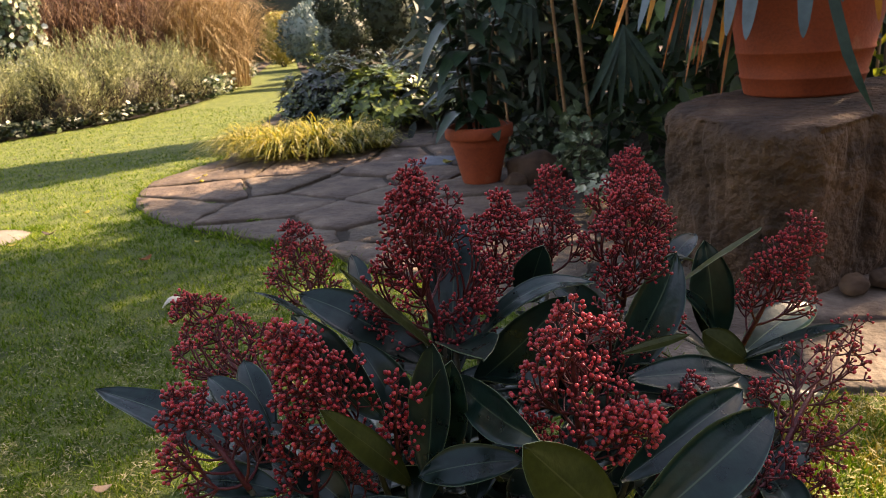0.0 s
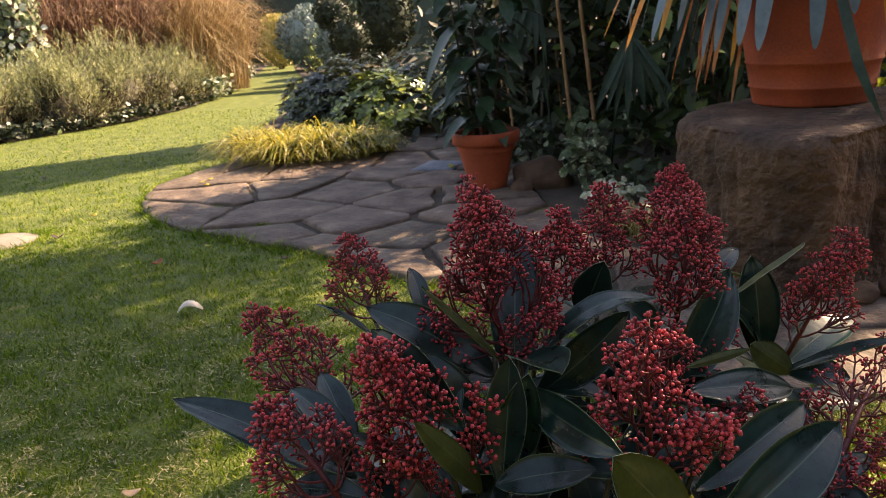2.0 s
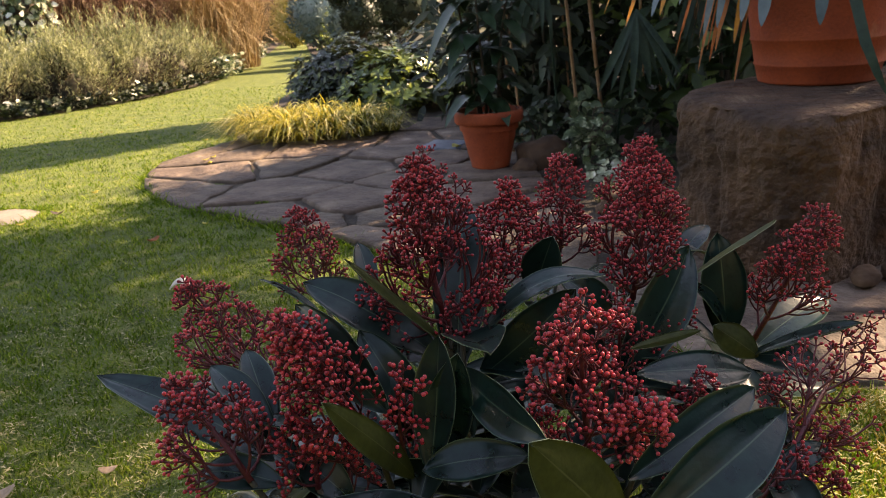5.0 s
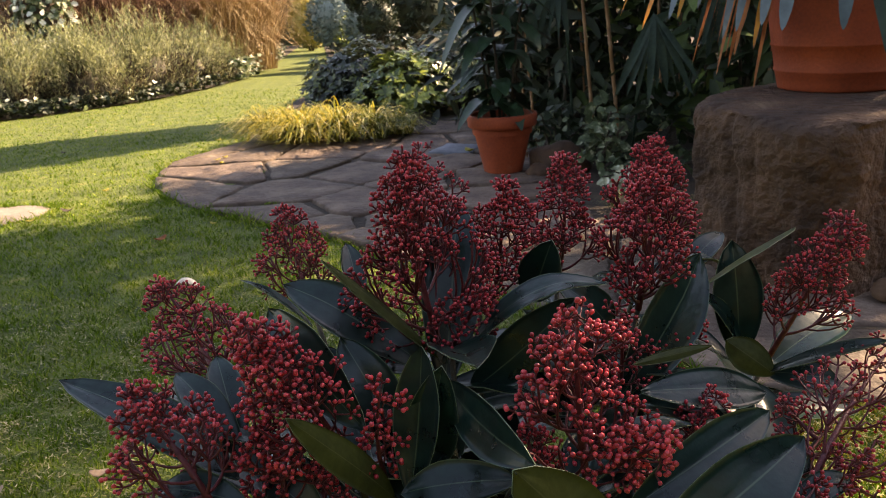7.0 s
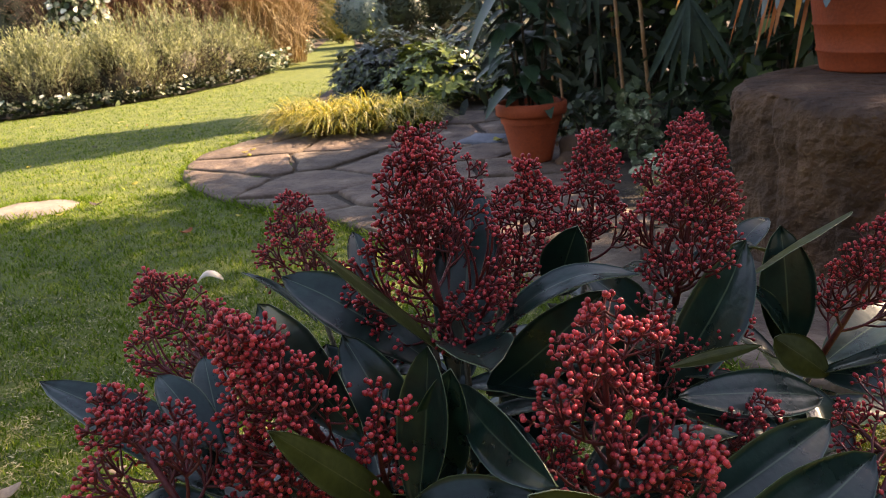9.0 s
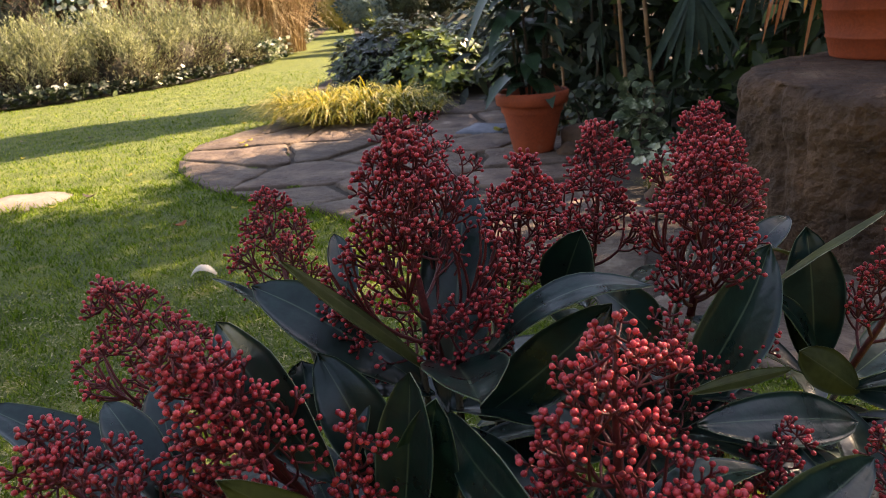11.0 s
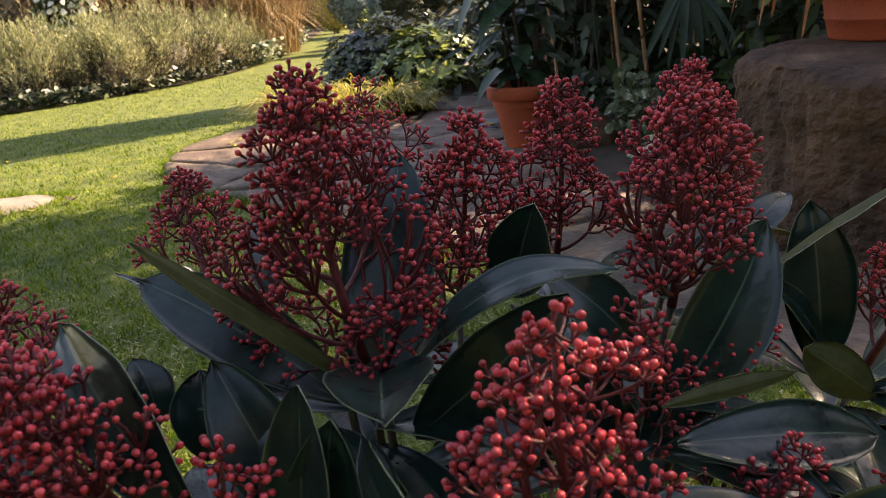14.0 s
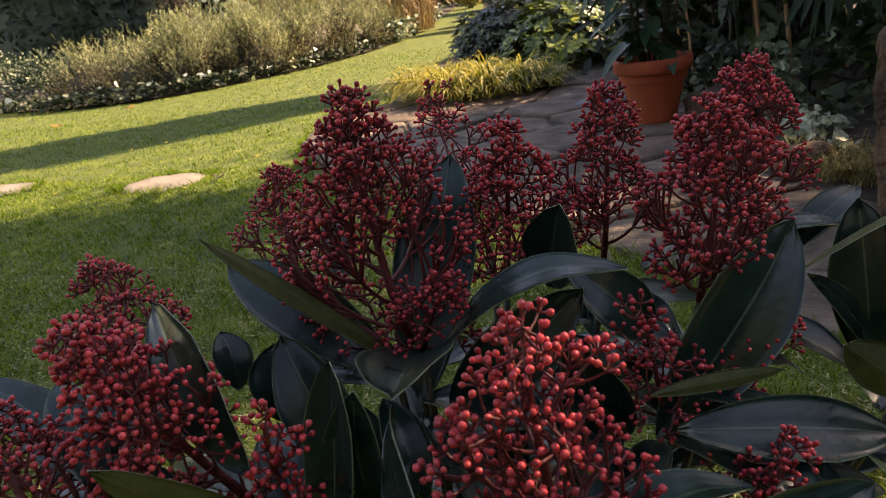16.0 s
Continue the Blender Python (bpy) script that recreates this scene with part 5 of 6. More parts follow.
def maiden_grass(place, count, h, seed, label, material):
    """A tall clump of thin golden stems and arching blades."""
    rnd = random.Random(seed)
    clump = tagged(holder("maiden_grass", place), label, "ornamental grass", "tall golden grasses")
    s = Soup()
    for k in range(count):
        a, r0 = rnd.uniform(0, 6.283), 0.34 * math.sqrt(rnd.random())
        b = rnd.uniform(0, 6.283)
        st = Vector((r0 * math.cos(a), r0 * math.sin(a), 0))
        d = (Vector((math.cos(a), math.sin(a), 0)) * r0 * 2 + Vector((math.cos(b), math.sin(b), 0)) * 0.6).normalized()
        if rnd.random() < 0.6:
            st = st + Vector((0, 0, rnd.uniform(0.2, 0.75) * h))
            ln = rnd.uniform(0.4, 0.85)
            out, up = rnd.uniform(0.5, 1.25), rnd.uniform(0.2, 0.8)
        else:
            ln = h * rnd.uniform(0.7, 1.1)
            out, up = rnd.uniform(0.10, 0.62), 1.0
        drop = 0.25 + 0.9 * out
        pts = [st + d * (ln * out * t * (0.4 + 0.6 * t)) + Vector((0, 0, ln * (up * t - drop * 0.6 * t * t * t))) for t in (0, 0.3, 0.6, 0.85, 1.0)]
        for p in pts:
            p.z = max(0.01, p.z)
        w = rnd.uniform(0.004, 0.0085)
        strip(s, pts, [w * 0.6, w * 0.6, w * 0.5, w * 0.35, w * 0.1], Vector((-d.y, d.x, 0)), 0, 0.3)
    s.part("blade_tuft", [material], clump)
    return clump


# the rightmost clumps get the sunlit colour, the others the shaded one
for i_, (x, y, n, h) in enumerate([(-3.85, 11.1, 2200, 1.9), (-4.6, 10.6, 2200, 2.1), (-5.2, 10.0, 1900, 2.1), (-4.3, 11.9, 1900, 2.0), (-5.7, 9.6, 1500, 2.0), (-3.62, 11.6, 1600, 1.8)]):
    maiden_grass((x, y, 0.016), n, h, 120 + i_, "tall golden-brown maiden grass clump in the border", M["golden_sunlit"] if x > -3.9 else M["golden"])

# the ivy-clad stump at the border's end
stump = tagged(holder("ivy_stump", (-5.25, 9.0, 0.016)), "old tree stump clad in white-variegated ivy", "tree stump")
s_ = Soup()
tube(s_, [Vector((0, 0, -0.02)), Vector((0.02, 0, 0.6)), Vector((0.0, 0.02, 1.3)), Vector((0.03, 0, 2.0))], [0.22, 0.19, 0.18, 0.17], 14)
s_.part("trunk", [M["bark"]], stump)
s_, rn_ = Soup(), random.Random(140)
for k in range(1500):
    a, z = rn_.uniform(0, 6.283), rn_.uniform(0.05, 2.0)
    r = 0.23 + 0.12 * rn_.random()
    d_ = Vector((math.cos(a), math.sin(a), 0))
    small_leaf(s_, d_ * r + Vector((0, 0, z)), rand_dir(rn_, -0.9, 0.1), d_ + rand_dir(rn_) * 0.5, 0.085, 0.08, 0 if k % 5 < 2 else 1, 0.1)
s_.part("ivy_cover", [M["pale_ivy"], M["pale"]], stump, "white-variegated ivy leaves")


# ---- the far garden ----
def needle_mass(name, place, rx, ry, h, count, size, material, seed, label, category, z0=0.0, group=""):
    """A dense evergreen: a trunk and a crown of short needle sprays over a dark inside."""
    rnd = random.Random(seed)
    tree = tagged(holder(name, place), label, category, group)
    t_ = Soup()
    tube(t_, [Vector((0, 0, -0.02)), Vector((0.02, 0, z0 + h * 0.4)), Vector((0, 0, z0 + h * 0.9))], [0.07, 0.05, 0.02], 8)
    t_.part("trunk", [M["bark"]], tree)
    v, f = ico(3)
    s = Soup()
    core = [(x * rx * 0.85, y * ry * 0.85, z0 + h * 0.5 + z * h * 0.46) for x, y, z in v]
    s.add(core, f)
    for k in range(count):
        d = rand_dir(rnd)
        lump = 1 + 0.20 * noise.noise(Vector((d.x * 3 + seed, d.y * 3, d.z * 3)))
        p = Vector((d.x * rx * lump * 0.92, d.y * ry * lump * 0.92, z0 + h * 0.5 + d.z * h * 0.5 * lump * 0.95))
        p.z = max(0.03, p.z)
        ln = size * rnd.uniform(0.6, 1.3)
        small_leaf(s, p, d * 0.6 + Vector((0, 0, 0.3)) + rand_dir(rnd) * 0.7, rand_dir(rnd), ln, ln * 0.4, 0)
    s.part("crown", [material], tree)
    return tree


needle_mass("topiary_ball", (-1.60, 11.3, 0.014), 0.29, 0.29, 0.58, 1500, 0.06, M["conifer"], 150, "clipped dark green ball of a cloud-pruned pine", "topiary", 0.37, "clipped balls")
needle_mass("topiary_ball", (-1.85, 11.6, 0.014), 0.30, 0.30, 0.46, 1500, 0.06, M["conifer"], 151, "upper clipped ball of the dark cloud-pruned pine", "topiary", 0.78, "clipped balls")
needle_mass("conifer", (-1.19, 13.0, 0.014), 0.46, 0.46, 1.5, 2600, 0.10, M["conifer"], 152, "narrow dark columnar conifer", "conifer", 0.15)
# this crown hangs above the view, added to throw the band across the lawn
needle_mass("conifer", (1.50, 7.75, 0.014), 0.52, 0.52, 3.5, 5000, 0.12, M["conifer"], 153, "bare-trunked tall dark conifer, its unseen crown added to cast the lawn's shadow band", "conifer", 2.5)
needle_mass("blue_juniper", (-3.15, 16.4, 0.014), 0.80, 0.7, 1.25, 2600, 0.10, M["blue"], 154, "grey-blue spreading juniper at the end of the lawn", "conifer", 0.05)
needle_mass("blue_juniper", (-2.05, 14.0, 0.014), 0.55, 0.6, 0.95, 2000, 0.10, M["blue"], 155, "low grey-blue juniper at the end of the lawn", "conifer", 0.05)
needle_mass("yellow_shrub", (-4.35, 18.2, 0.014), 0.45, 0.4, 1.15, 1400, 0.10, M["yellow"], 156, "golden-yellow shrub at the end of the lawn", "shrub", 0.05)
leafy("far_shrub", (-2.2, 15.4, 0.014), 0.9, 0.8, 1.1, 1500, 0.06, 0.10, 0.4, M["rosette_lit"], 157, "rounded green shrub at the end of the lawn", "shrub")


def back_hedge(name, x0, y0, x1, y1, h, count, seed, label):
    """A tall dark hedge: a solid inside with a skin of sprays."""
    rnd = random.Random(seed)
    a, b = Vector((x0, y0, 0)), Vector((x1, y1, 0))
    d = (b - a).normalized()
    nrm = Vector((-d.y, d.x, 0))
    hedge = tagged(holder(name), label, "hedge")
    s = Soup()
    cs = [a - nrm * 0.5, b - nrm * 0.5, b + nrm * 0.5, a + nrm * 0.5]
    s.add([tuple(c) for c in cs] + [tuple(c + Vector((0, 0, h))) for c in cs], [(0, 1, 5, 4), (1, 2, 6, 5), (2, 3, 7, 6), (3, 0, 4, 7), (4, 5, 6, 7)])
    s.part("inner_growth", [M["conifer"]], hedge)
    s = Soup()
    length = (b - a).length
    for k in range(count):
        t, z = rnd.random(), rnd.random()
        side = -1 if rnd.random() < 0.5 else 1
        if k % 4 == 0:
            p = a + d * (t * length) + nrm * rnd.uniform(-0.55, 0.55) + Vector((0, 0, h + rnd.uniform(-0.03, 0.12)))
            ln = rnd.uniform(0.10, 0.2)
            small_leaf(s, p, rand_dir(rnd, -0.2, 0.8), rand_dir(rnd, 0.3, 1), ln, ln * 0.5, 0)
            continue
        p = a + d * (t * length) + nrm * (side * (0.5 + 0.12 * noise.noise(Vector((t * length * 1.5, z * h * 1.5, seed))) + rnd.uniform(-0.02, 0.08))) + Vector((0, 0, z * h))
        ln = rnd.uniform(0.08, 0.18)
        small_leaf(s, p, nrm * side * 0.5 + rand_dir(rnd), nrm * side + rand_dir(rnd) * 0.6, ln, ln * 0.45, 0)
    tagged(s.part("foliage", [M["conifer"]], hedge), kind="stuff")
    return hedge


back_hedge("boundary_hedge", -14, 24, 12, 23, 4.0, 7000, 160, "tall dark boundary hedge at the far end of the garden")
back_hedge("boundary_hedge", -15, 24, -9.5, 10.0, 3.2, 6000, 161, "tall dark boundary hedge behind the sunny border")
back_hedge("boundary_hedge", -9.5, 10.0, -5.9, 10.9, 2.4, 5000, 162, "dark clipped hedge behind the low border bushes")
# the next two are out of view, added to block skylight and darken reflections
back_hedge("boundary_hedge", 3.4, -3.8, 4.2, 1.6, 2.3, 2500, 169, "unseen dark hedge added right of the camera to cut skylight")
back_hedge("boundary_hedge", -9, -3.6, 3.2, -3.2, 2.8, 3600, 168, "unseen dark hedge added behind the camera to darken leaf reflections")
back_hedge("boundary_hedge", 2.6, 5.6, 9, 4.0, 2.6, 4000, 163, "dark hedge behind the bamboo")
back_hedge("boundary_hedge", 2.4, 7.4, 5.0, 6.6, 2.4, 5000, 164, "dark evergreen screen behind the bamboo")


# undergrowth; the trees after it stand beyond the view, added to shade the near lawn
def undergrowth(x, y, count, h, seed, label, material):
    """A thicket of dark leaves that fills the bed behind the pots."""
    rnd = random.Random(seed)
    thicket = tagged(holder("laurel", (x, y, 0.014)), label, "shrub", "dark laurels")
    wood, s = Soup(), Soup()
    for k in range(4):
        top = Vector((rnd.uniform(-0.25, 0.25), rnd.uniform(-0.2, 0.2), h * rnd.uniform(0.7, 1.0)))
        tube(wood, curve((0, 0, 0), top, (0.03, 0, 0), 5, 0.02, rnd), [0.012, 0.010, 0.008, 0.006, 0.003], 5)
    for k in range(count):
        p = Vector((rnd.gauss(0, 0.20), rnd.gauss(0, 0.16), h * rnd.random() ** 0.8 + 0.03))
        d = rand_dir(rnd, -0.8, 0.3)
        ln = rnd.uniform(0.09, 0.16)
        small_leaf(s, p, d, Vector((0, -0.7, 0.6)) + rand_dir(rnd) * 0.7, ln, ln * 0.4, 0, 0.25)
    wood.part("wood", [M["bark"]], thicket)
    s.part("foliage", [material], thicket)


for i_, (x, y, h) in enumerate([(0.5, 4.6, 1.1), (0.9, 4.7, 1.2), (1.3, 4.5, 1.4), (0.2, 5.0, 0.85), (0.6, 5.2, 0.9), (1.2, 3.55, 1.2), (1.5, 3.7, 1.5), (1.7, 4.2, 1.5), (0.5, 5.9, 0.9), (0.95, 5.7, 1.0), (1.4, 5.3, 1.1), (1.9, 5.6, 1.4)]):
    undergrowth(x, y, 480, h, 165 + i_, "dark leafy laurel in the shaded bed behind the pots", M["laurel"] if i_ % 3 else M["conifer"])


leafy("sunlit_shrub", (1.72, 3.02, 0.014), 0.26, 0.22, 1.0, 700, 0.06, 0.11, 0.34, M["sunny"], 190, "yellow-green backlit shrub behind the large pot", "shrub", None, 0.25, 0.05, 0.2)


# gaps: openings cut in a crown along the light, for wanted sun patches
def shade_tree(place, trunk_h, crown_c, rx, ry, rz, count, seed, label, size=0.13, gaps=(), girth=1.0, heads=70):
    rnd = random.Random(seed)
    tree = tagged(holder("added_shade_tree", place), label, "tree")
    t_ = Soup()
    cc = Vector(crown_c) - Vector(place)
    tube(t_, curve((0, 0, -0.05), cc, (0.1, 0.05, 0), 8, 0.02, rnd), [girth * (0.11 - 0.009 * i) for i in range(8)], 10)
    for k in range(12):
        d = rand_dir(rnd, -0.2, 0.8)
        tube(t_, curve(cc - Vector((0, 0, rz * 0.5)), cc + Vector((d.x * rx, d.y * ry, d.z * rz)) * 0.8, (0, 0, 0.15), 5, 0.03, rnd), [girth * q for q in (0.04, 0.03, 0.02, 0.014, 0.008)], 6)
    t_.part("trunk", [M["bark"]], tree)
    s = Soup()
    clumps = [rand_dir(rnd) * (rnd.random() ** 0.4) for _ in range(heads)]
    for k in range(count):
        c = clumps[k % heads]
        d = rand_dir(rnd) * rnd.random()
        p = cc + Vector(((c.x + d.x * 0.28) * rx, (c.y + d.y * 0.28) * ry, (c.z + d.z * 0.28) * rz))
        w = p + Vector(place)
        w -= TO_SUN * ((w.z - 3.5) / TO_SUN.z)
        if any(math.hypot(w.x - gx, w.y - gy) < gr for gx, gy, gr in gaps):
            continue
        small_leaf(s, p, rand_dir(rnd), rand_dir(rnd, 0.2, 1), size * rnd.uniform(0.7, 1.3), size * 0.5, 0, 0.2)
    s.part("crown", [M["canopy"]], tree)
    return tree


# openings placed to let sun onto front buds, one leaf, moss and lawn
CROWN_GAPS = [(3.46, 2.845, 0.055), (3.82, 3.20, 0.075), (4.38, 3.58, 0.28)]
CROWN_GAPS += [(1.95, 5.80, 0.25), (2.30, 5.80, 0.25), (2.60, 5.76, 0.20)]
dapple = random.Random(31)
CROWN_GAPS += [(dapple.uniform(1.8, 3.35), dapple.uniform(3.4, 5.6), dapple.uniform(0.035, 0.08)) for _ in range(34)]
# none of these trees is in view; they are added to throw shade
shade_tree((6.6, 8.8, 0), 4.0, (5.35, 6.72, 7.0), 1.95, 1.42, 0.75, 9500, 171, "unseen leafy tree added to shade the terrace and near lawn", 0.15, CROWN_GAPS, 1.0, 260)
shade_tree((5.4, 1.6, 0), 2.0, (3.30, 2.80, 3.6), 0.80, 0.72, 0.5, 18000, 203, "unseen fine-leaved young tree added to shade the red-budded shrub", 0.05, CROWN_GAPS, 0.14, 260)
# openings placed to light the paving, the block's top and the moss
PAVING_GAPS = [(4.84, 4.27, 0.17), (4.38, 4.34, 0.035), (4.46, 4.42, 0.045), (4.56, 4.56, 0.035), (4.74, 4.83, 0.04), (4.98, 5.39, 0.30), (4.48, 3.70, 0.30)]
shade_tree((6.4, 5.6, 0), 2.0, (4.75, 4.95, 3.6), 0.62, 0.6, 0.5, 4200, 174, "unseen leafy young tree added to shade the stone block", 0.06, PAVING_GAPS, 1.0, 200)
shade_tree((5.2, 7.6, 0), 2.0, (3.5, 6.15, 3.5), 0.75, 0.65, 0.5, 3200, 175, "unseen leafy young tree added behind the bamboo for shade", 0.13, (), 1.0, 200)
shade_tree((7.0, 2.0, 0), 3.0, (5.86, 2.58, 5.0), 1.45, 0.62, 0.5, 5200, 177, "unseen leafy tree added to shade the lawn behind the camera", 0.13, (), 0.8, 200)
shade_tree((5.6, 4.4, 0), 2.0, (4.22, 4.1, 3.5), 0.45, 0.40, 0.4, 3500, 176, "unseen fine-leaved sapling added to half-shade the moss strip", 0.05, PAVING_GAPS, 0.3, 160)


# ---- small things on the lawn ----
def fallen_leaf(place, size, curl, turn, material, label):
    s = Soup()
    n = 9
    for i in range(n):
        t = i / (n - 1)
        w = size * 0.32 * math.sin(math.pi * (0.06 + 0.9 * t)) ** 0.7
        x = size * (t - 0.5)
        z = 0.006 + (curl * size * 4 * (t - 0.5) ** 2 if curl > 0 else -curl * size * (1 - 4 * (t - 0.5) ** 2))
        s.v += [(x, -w, z + curl * w), (x, 0, z), (x, w, z + curl * w)]
        s.uv += [(0.5, 0.5)] * 3
    for i in range(n - 1):
        a = 3 * i
        s.f += [(a, a + 1, a + 4, a + 3), (a + 1, a + 2, a + 5, a + 4)]
        s.m += [0, 0]
    ob = s.part("fallen_leaf", [material])
    ob.matrix_basis = Matrix.Translation(place) @ pose(0, 0, 0, 0, 0, turn)
    md = ob.modifiers.new("thickness", "SOLIDIFY")
    md.thickness = 0.0012
    return tagged(ob, label, "leaf", "fallen leaves")


fallen_leaf((-0.762, 2.03, 0.014), 0.070, -0.42, 10, M["dead_white"], "curled bleached white petal lying on the lawn")
fallen_leaf((-0.70, 1.075, 0.012), 0.050, 0.25, 40, M["dead"], "curled beige dead leaf lying on the lawn")
fallen_leaf((-0.545, 1.14, 0.012), 0.032, 0.25, 10, M["dead"], "small curled pinkish dead leaf on the lawn")
fallen_leaf((-1.67, 2.98, 0.012), 0.055, 0.3, 10, M["bark"], "dark dead leaf lying on the lawn")
fallen_leaf((-1.06, 2.52, 0.012), 0.05, 0.25, 60, M["strap_brown"], "brown dead leaf lying on the lawn")
fallen_leaf((-4.50, 5.05, 0.016), 0.09, 0.2, 20, M["dead_orange"], "orange fallen leaf on the sunny lawn")
fallen_leaf((-4.35, 5.75, 0.016), 0.09, 0.2, 70, M["dead_orange"], "orange fallen leaf on the sunny lawn")
fallen_leaf((-0.02, 3.86, 0.036), 0.07, 0.2, 120, M["hakone"], "yellow fallen leaf on the paving beside the pot")
fallen_leaf((-1.40, 3.99, 0.020), 0.04, 0.2, 40, M["hakone"], "small yellow fallen leaf on the paving")
fallen_leaf((-1.34, 3.89, 0.020), 0.04, 0.2, 99, M["hakone"], "small yellow fallen leaf on the paving")
fallen_leaf((-1.38, 4.06, 0.020), 0.04, 0.2, 64, M["hakone"], "small yellow fallen leaf on the paving")
tuft("moss_tuft", (-0.94, 3.23, 0.004), 90, 0.035, 0.004, M["blade"], 300, "low green moss tuft in a paving joint", "moss", 1.0, 0.035, "moss tufts", (0.3, 0.7))
tuft("moss_tuft", (-1.10, 3.54, 0.004), 90, 0.035, 0.004, M["blade"], 301, "low green moss tuft in a paving joint", "moss", 1.0, 0.035, "moss tufts", (0.3, 0.7))
tuft("moss_tuft", (-0.81, 3.05, 0.004), 90, 0.035, 0.004, M["blade"], 302, "low green moss tuft in a paving joint", "moss", 1.0, 0.035, "moss tufts", (0.3, 0.7))
tuft("moss_tuft", (-1.27, 3.59, 0.004), 90, 0.035, 0.004, M["blade"], 303, "low green moss tuft in a paving joint", "moss", 1.0, 0.035, "moss tufts", (0.3, 0.7))
rf_ = random.Random(77)
for k in range(46):
    fx, fy = rf_.uniform(-3.6, 0.2), rf_.uniform(1.6, 6.2)
    if inside(fx, fy, TERRACE) or inside(fx, fy, SHADE_BED):
        continue
    fallen_leaf((fx, fy, 0.014), rf_.uniform(0.015, 0.035), 0.25, rf_.uniform(0, 360), rf_.choice([M["dead"], M["strap_brown"], M["bark"], M["hakone"]]), "small withered leaf scattered on the lawn")

# ---- paving, piece by piece ----
soil_patch("ground_terrace_bed", TERRACE, 0.003, "dark earth and moss in the paving joints")


def cut(poly, px, py, nx, ny):
    """The part of a polygon on the side of a line to which (nx, ny) does not point."""
    out = []
    for (x1, y1), (x2, y2) in zip(poly, poly[1:] + poly[:1]):
        d1, d2 = (x1 - px) * nx + (y1 - py) * ny, (x2 - px) * nx + (y2 - py) * ny
        if d1 <= 0:
            out.append((x1, y1))
        if (d1 < 0 < d2) or (d2 < 0 < d1):
            t = d1 / (d1 - d2)
            out.append((x1 + (x2 - x1) * t, y1 + (y2 - y1) * t))
    return out


SITES = [(-1.34, 3.32), (-1.18, 3.70), (-0.93, 3.79), (-0.75, 3.24), (-0.52, 3.58), (-0.43, 2.99), (-0.71, 2.81), (-0.57, 2.62), (-0.27, 2.42), (-0.22, 3.29), (-0.19, 2.70), (-0.29, 4.00), (-0.32, 4.37), (-0.10, 3.76), (-0.22, 4.93), (-1.52, 4.40), (-0.90, 4.15), (-1.25, 4.18), (0.06, 3.30), (0.08, 3.05), (0.02, 4.45), (0.16, 4.05), (0.10, 2.52), (0.34, 2.74), (0.98, 1.84), (0.95, 1.52), (0.62, 1.62), (0.60, 2.05), (0.32, 2.08), (1.45, 1.75), (1.5, 1.40), (2.0, 1.55), (-0.62, 4.40), (0.22, 3.62)]
terrace = tagged(holder("pavement_terrace"), "irregular flagstone paving with mossy joints", "paving", kind="structure")


def flagstone(cell, gap, z, name, parent, rnd, material):
    """One riven slab: an uneven outline, worn edges and a slightly tilted top."""
    cx, cy = sum(p[0] for p in cell) / len(cell), sum(p[1] for p in cell) / len(cell)
    pts = []
    for (x1, y1), (x2, y2) in zip(cell, cell[1:] + cell[:1]):
        n = max(1, int(math.hypot(x2 - x1, y2 - y1) / 0.03))
        for i in range(n):
            t = i / n
            pts.append((x1 + (x2 - x1) * t, y1 + (y2 - y1) * t))
    tilt = (rnd.uniform(-0.012, 0.012), rnd.uniform(-0.012, 0.012))
    rings = []
    for inset, h in ((gap, -0.03), (gap, 0.014), (gap + 0.003, 0.0195), (gap + 0.009, 0.0225), (gap + 0.07, 0.024)):
        ring = []
        for x, y in pts:
            d = math.hypot(cx - x, cy - y)
            k = min(0.95, (inset + 0.022 * noise.noise(Vector((x * 6, y * 6, 3))) + 0.008 * noise.noise(Vector((x * 27, y * 27, 5)))) / max(d, 0.02))
            q = (x + (cx - x) * k, y + (cy - y) * k)
            zz = z + h + (q[0] - cx) * tilt[0] + (q[1] - cy) * tilt[1] + (0.004 * noise.noise(Vector((q[0] * 5, q[1] * 5, 7))) if h > 0.015 else 0)
            ring.append((q[0], q[1], zz))
        rings.append(ring)
    s = Soup()
    n = len(pts)
    for ring in rings:
        s.v += ring
        s.uv += [(0.5, 0.5)] * n
    for i in range(len(rings) - 1):
        for k in range(n):
            s.f.append((i * n + k, i * n + (k + 1) % n, (i + 1) * n + (k + 1) % n, (i + 1) * n + k))
            s.m.append(0)
    s.v.append((cx, cy, z + 0.024))
    s.uv.append((0.5, 0.5))
    top = (len(rings) - 1) * n
    for k in range(n):
        s.f.append((top + k, top + (k + 1) % n, len(s.v) - 1))
        s.m.append(0)
    return s.part(name, [material], parent)


def lay_terrace():
    rnd = random.Random(41)
    outline = TERRACE if sum((b[0] - a[0]) * (b[1] + a[1]) for a, b in zip(TERRACE, TERRACE[1:] + TERRACE[:1])) < 0 else TERRACE[::-1]
    for i, (x, y) in enumerate(SITES):
        cell = list(outline)
        for j, (u, v) in enumerate(SITES):
            if i != j and cell:
                cell = cut(cell, (x + u) / 2, (y + v) / 2, u - x, v - y)
        if len(cell) < 3:
            continue
        flagstone(cell, rnd.uniform(0.013, 0.026), rnd.uniform(-0.012, 0.002), "flagstone", terrace, rnd, M["stone"])


lay_terrace()
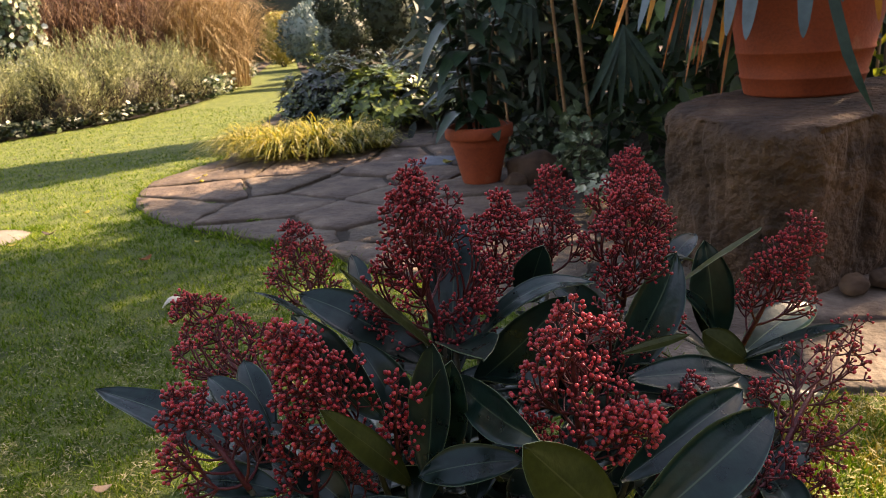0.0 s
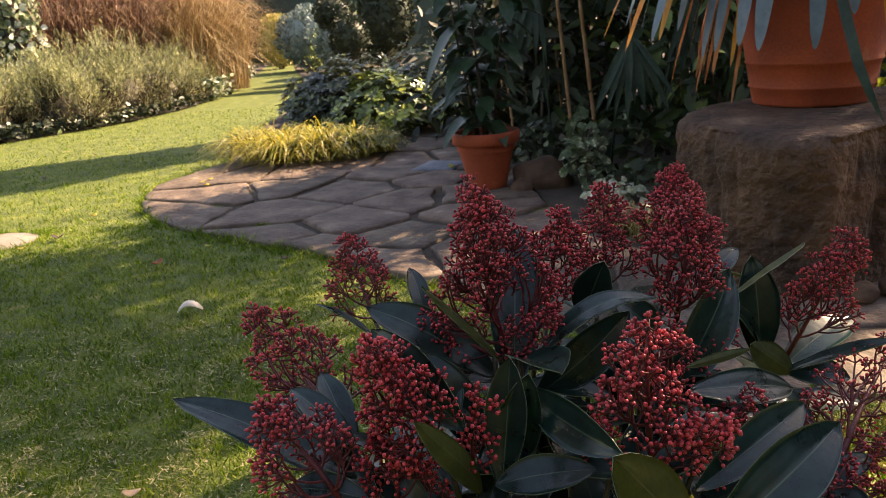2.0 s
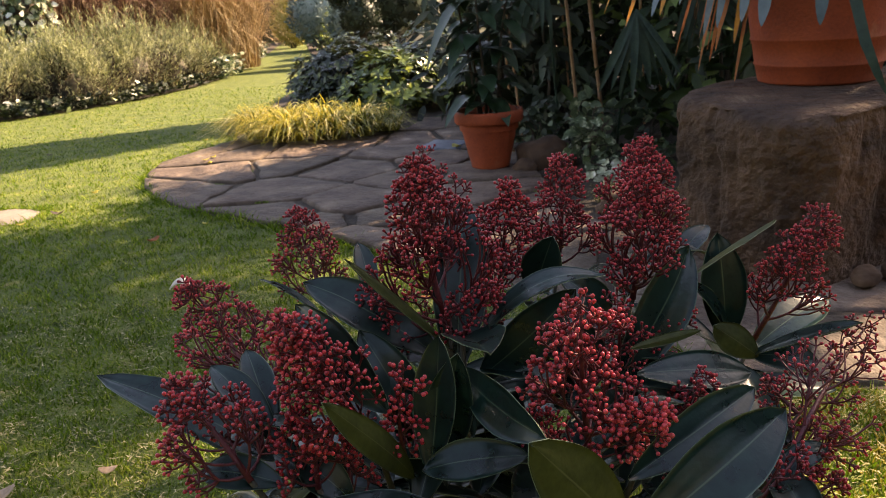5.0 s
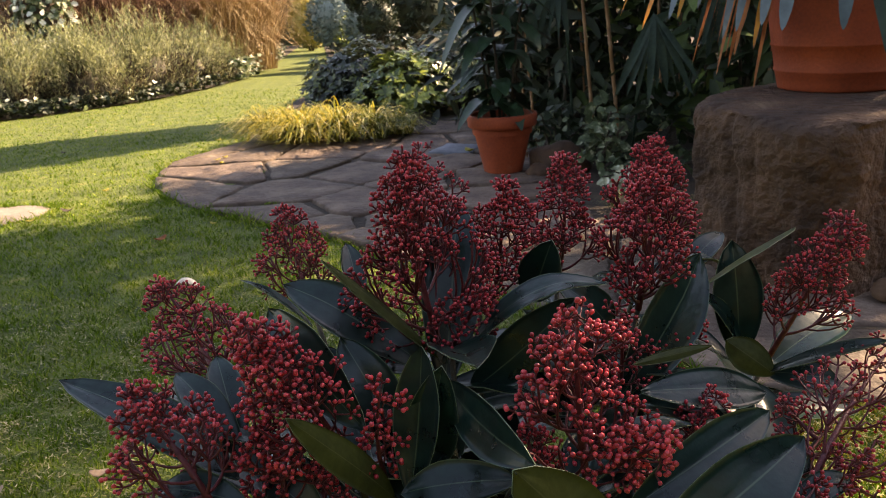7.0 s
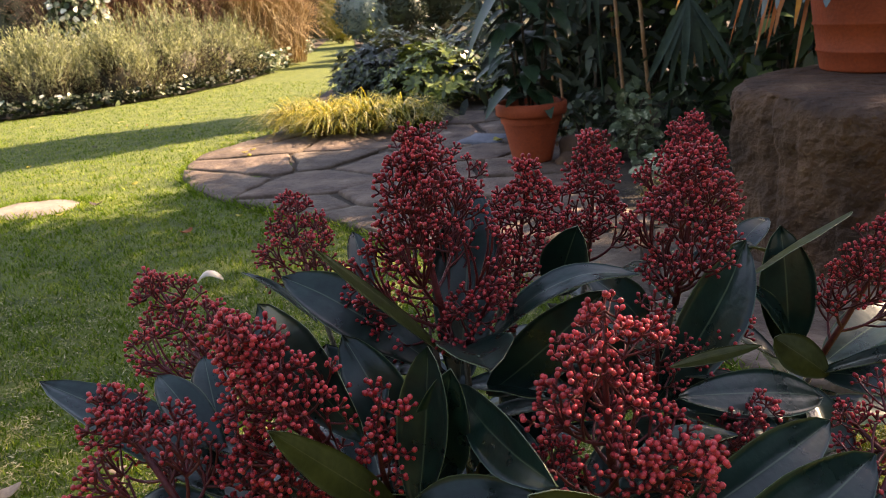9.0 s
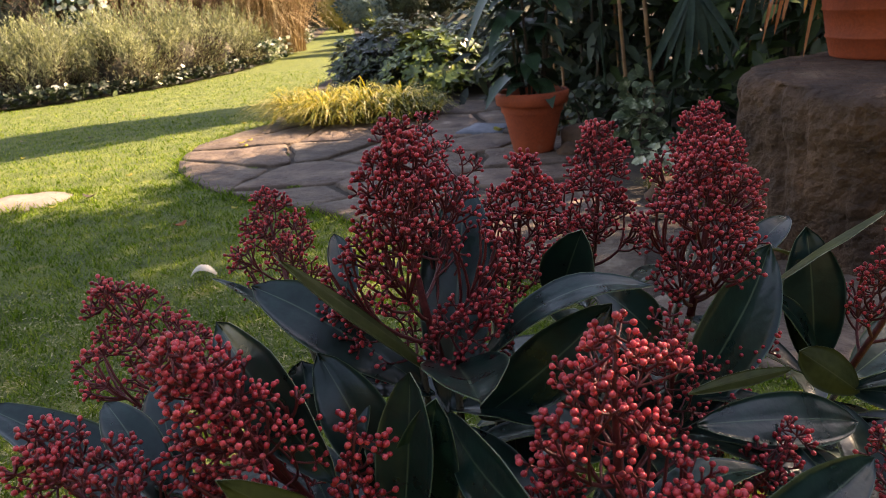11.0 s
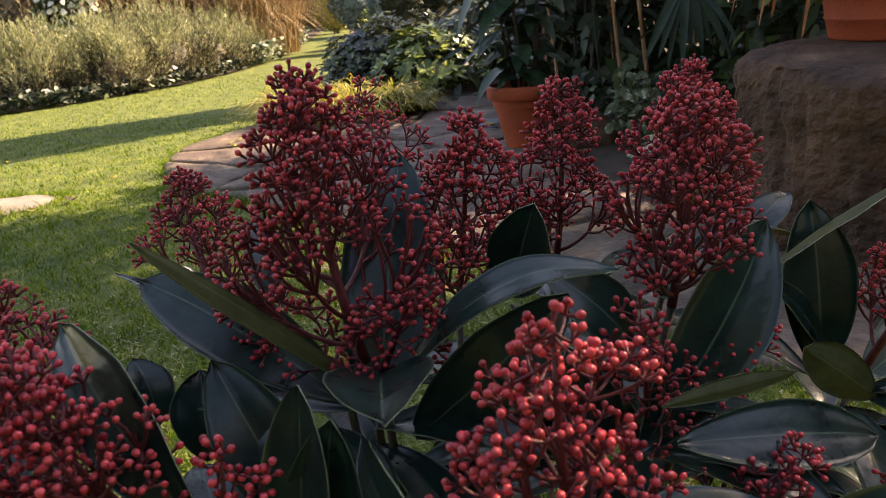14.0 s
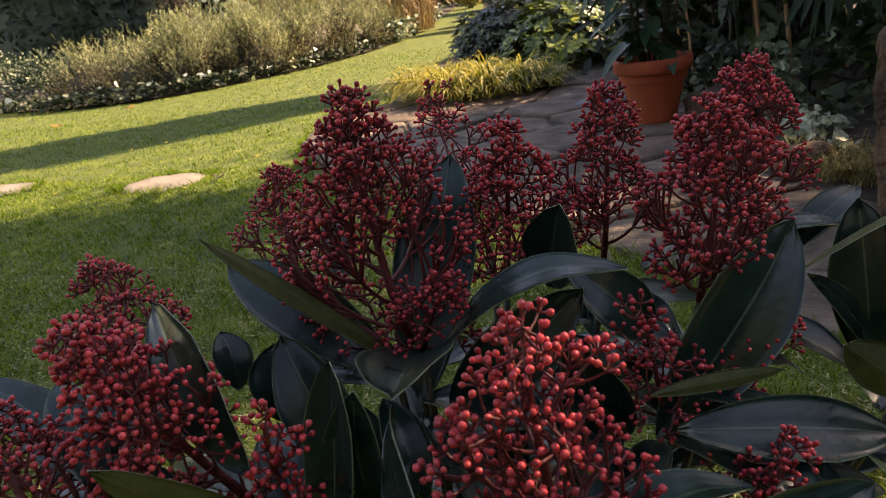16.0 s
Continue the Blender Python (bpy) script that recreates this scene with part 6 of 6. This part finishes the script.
for sx, sy, sa, sb in STEPS:
    rn_ = random.Random(int(sx * -100))
    ring_ = [(sx + sa * (1 + rn_.uniform(-0.12, 0.12)) * math.cos(2 * math.pi * k / 11), sy + sb * (1 + rn_.uniform(-0.12, 0.12)) * math.sin(2 * math.pi * k / 11)) for k in range(11)]
    step = flagstone(ring_, 0.0, -0.017, "stepping_stone", None, rn_, M["step"])
    tagged(step, "flat weathered stepping stone sunk in the lawn", "stepping stone", "stepping stones")
# a loose blue slate by the pot
s_ = flagstone([(-0.24, 3.95), (-0.02, 3.90), (0.04, 4.10), (-0.16, 4.18)], 0.0, 0.008, "slate", None, random.Random(3), M["slate"])
tagged(s_, "loose blue-grey slate lying on the paving", "slate")


def edge_grass():
    """Longer uncut grass that leans over the rims of the paving and the stepping stones."""
    rnd = random.Random(88)
    s = Soup()
    rims = [TERRACE[:14]] + [[(a + c * math.cos(0.5236 * k), b + d * math.sin(0.5236 * k)) for k in range(13)] for a, b, c, d in STEPS]
    for rim in rims:
        for (x1, y1), (x2, y2) in zip(rim, rim[1:]):
            ln = math.hypot(x2 - x1, y2 - y1)
            nx, ny = (y2 - y1) / ln, -(x2 - x1) / ln
            for k in range(int(ln * 620)):
                t = rnd.random()
                x, y = x1 + (x2 - x1) * t, y1 + (y2 - y1) * t
                thick = 0.5 + 0.5 * noise.noise(Vector((x * 7, y * 7, 4)))
                if rnd.random() > thick * 1.3:
                    continue
                off = rnd.gauss(0, 0.018)
                b = rnd.uniform(0, 6.283)
                h = rnd.uniform(0.015, 0.035) * (0.6 + thick)
                x, y = x + nx * off, y + ny * off
                w = 0.0028
                c0 = rnd.uniform(0, 3.14)
                i = len(s.v)
                s.v += [(x - w * math.cos(c0), y - w * math.sin(c0), 0.0), (x + w * math.cos(c0), y + w * math.sin(c0), 0.0), (x + h * 0.9 * math.cos(b), y + h * 0.9 * math.sin(b), h)]
                s.f.append((i, i + 1, i + 2))
                s.m.append(0)
                s.uv += [(0.5, 0)] * 3
    return tagged(s.part("edge_grass", [M["blade"]], smooth=False), "uncut grass along the rims of the paving", "grass", kind="stuff")


edge_grass()


def thatch():
    """Dry straw that lies between the blades of the near lawn, thicker in some spots."""
    rnd = random.Random(91)
    s = Soup()
    made = 0
    while made < 36000:
        y = rnd.uniform(0.55, 2.0)
        x = rnd.uniform(-0.95 * y - 0.4, 0.62 * y + 0.25)
        made += 1
        if inside(x, y, TERRACE) or rnd.random() > 0.55 + 0.9 * noise.noise(Vector((x * 9, y * 9, 8))):
            continue
        a = rnd.uniform(0, 6.283)
        ln, w = rnd.uniform(0.008, 0.022), rnd.uniform(0.0008, 0.0016)
        z = ground_height(x, y) + rnd.uniform(0.004, 0.013)
        c, d = math.cos(a), math.sin(a)
        i = len(s.v)
        s.v += [(x - w * d, y + w * c, z), (x + w * d, y - w * c, z), (x + ln * c, y + ln * d, z + rnd.uniform(-0.003, 0.005))]
        s.f.append((i, i + 1, i + 2))
        s.m.append(0)
        s.uv += [(0.5, 0)] * 3
    return tagged(s.part("thatch", [M["thatch"]], smooth=False), "dry straw-coloured thatch lying in the near lawn", "thatch", kind="stuff")


thatch()


def moss():
    """Golden cushions of moss and thin grass on the sunny strip between the shrub and the paving."""
    rnd = random.Random(93)
    s = Soup()
    for k in range(26000):
        x, y = rnd.uniform(0.32, 1.5), rnd.uniform(0.62, 1.36)
        if inside(x, y, TERRACE) or rnd.random() > 0.62 + 0.8 * noise.noise(Vector((x * 11, y * 11, 3))):
            continue
        h = rnd.uniform(0.006, 0.016) * (1.1 + 0.9 * noise.noise(Vector((x * 16, y * 16, 6))))
        a, b = rnd.uniform(0, 6.283), rnd.uniform(0, 6.283)
        w = rnd.uniform(0.0012, 0.0026)
        z = ground_height(x, y)
        i = len(s.v)
        s.v += [(x - w * math.cos(a), y - w * math.sin(a), z), (x + w * math.cos(a), y + w * math.sin(a), z), (x + 0.7 * h * math.cos(b), y + 0.7 * h * math.sin(b), z + h)]
        s.f.append((i, i + 1, i + 2))
        s.m.append(0)
        s.uv += [(0.5, 0)] * 3
    return tagged(s.part("moss", [M["moss"]], smooth=False), "golden-yellow moss cushions in the lawn beside the paving", "moss", kind="stuff")


moss()
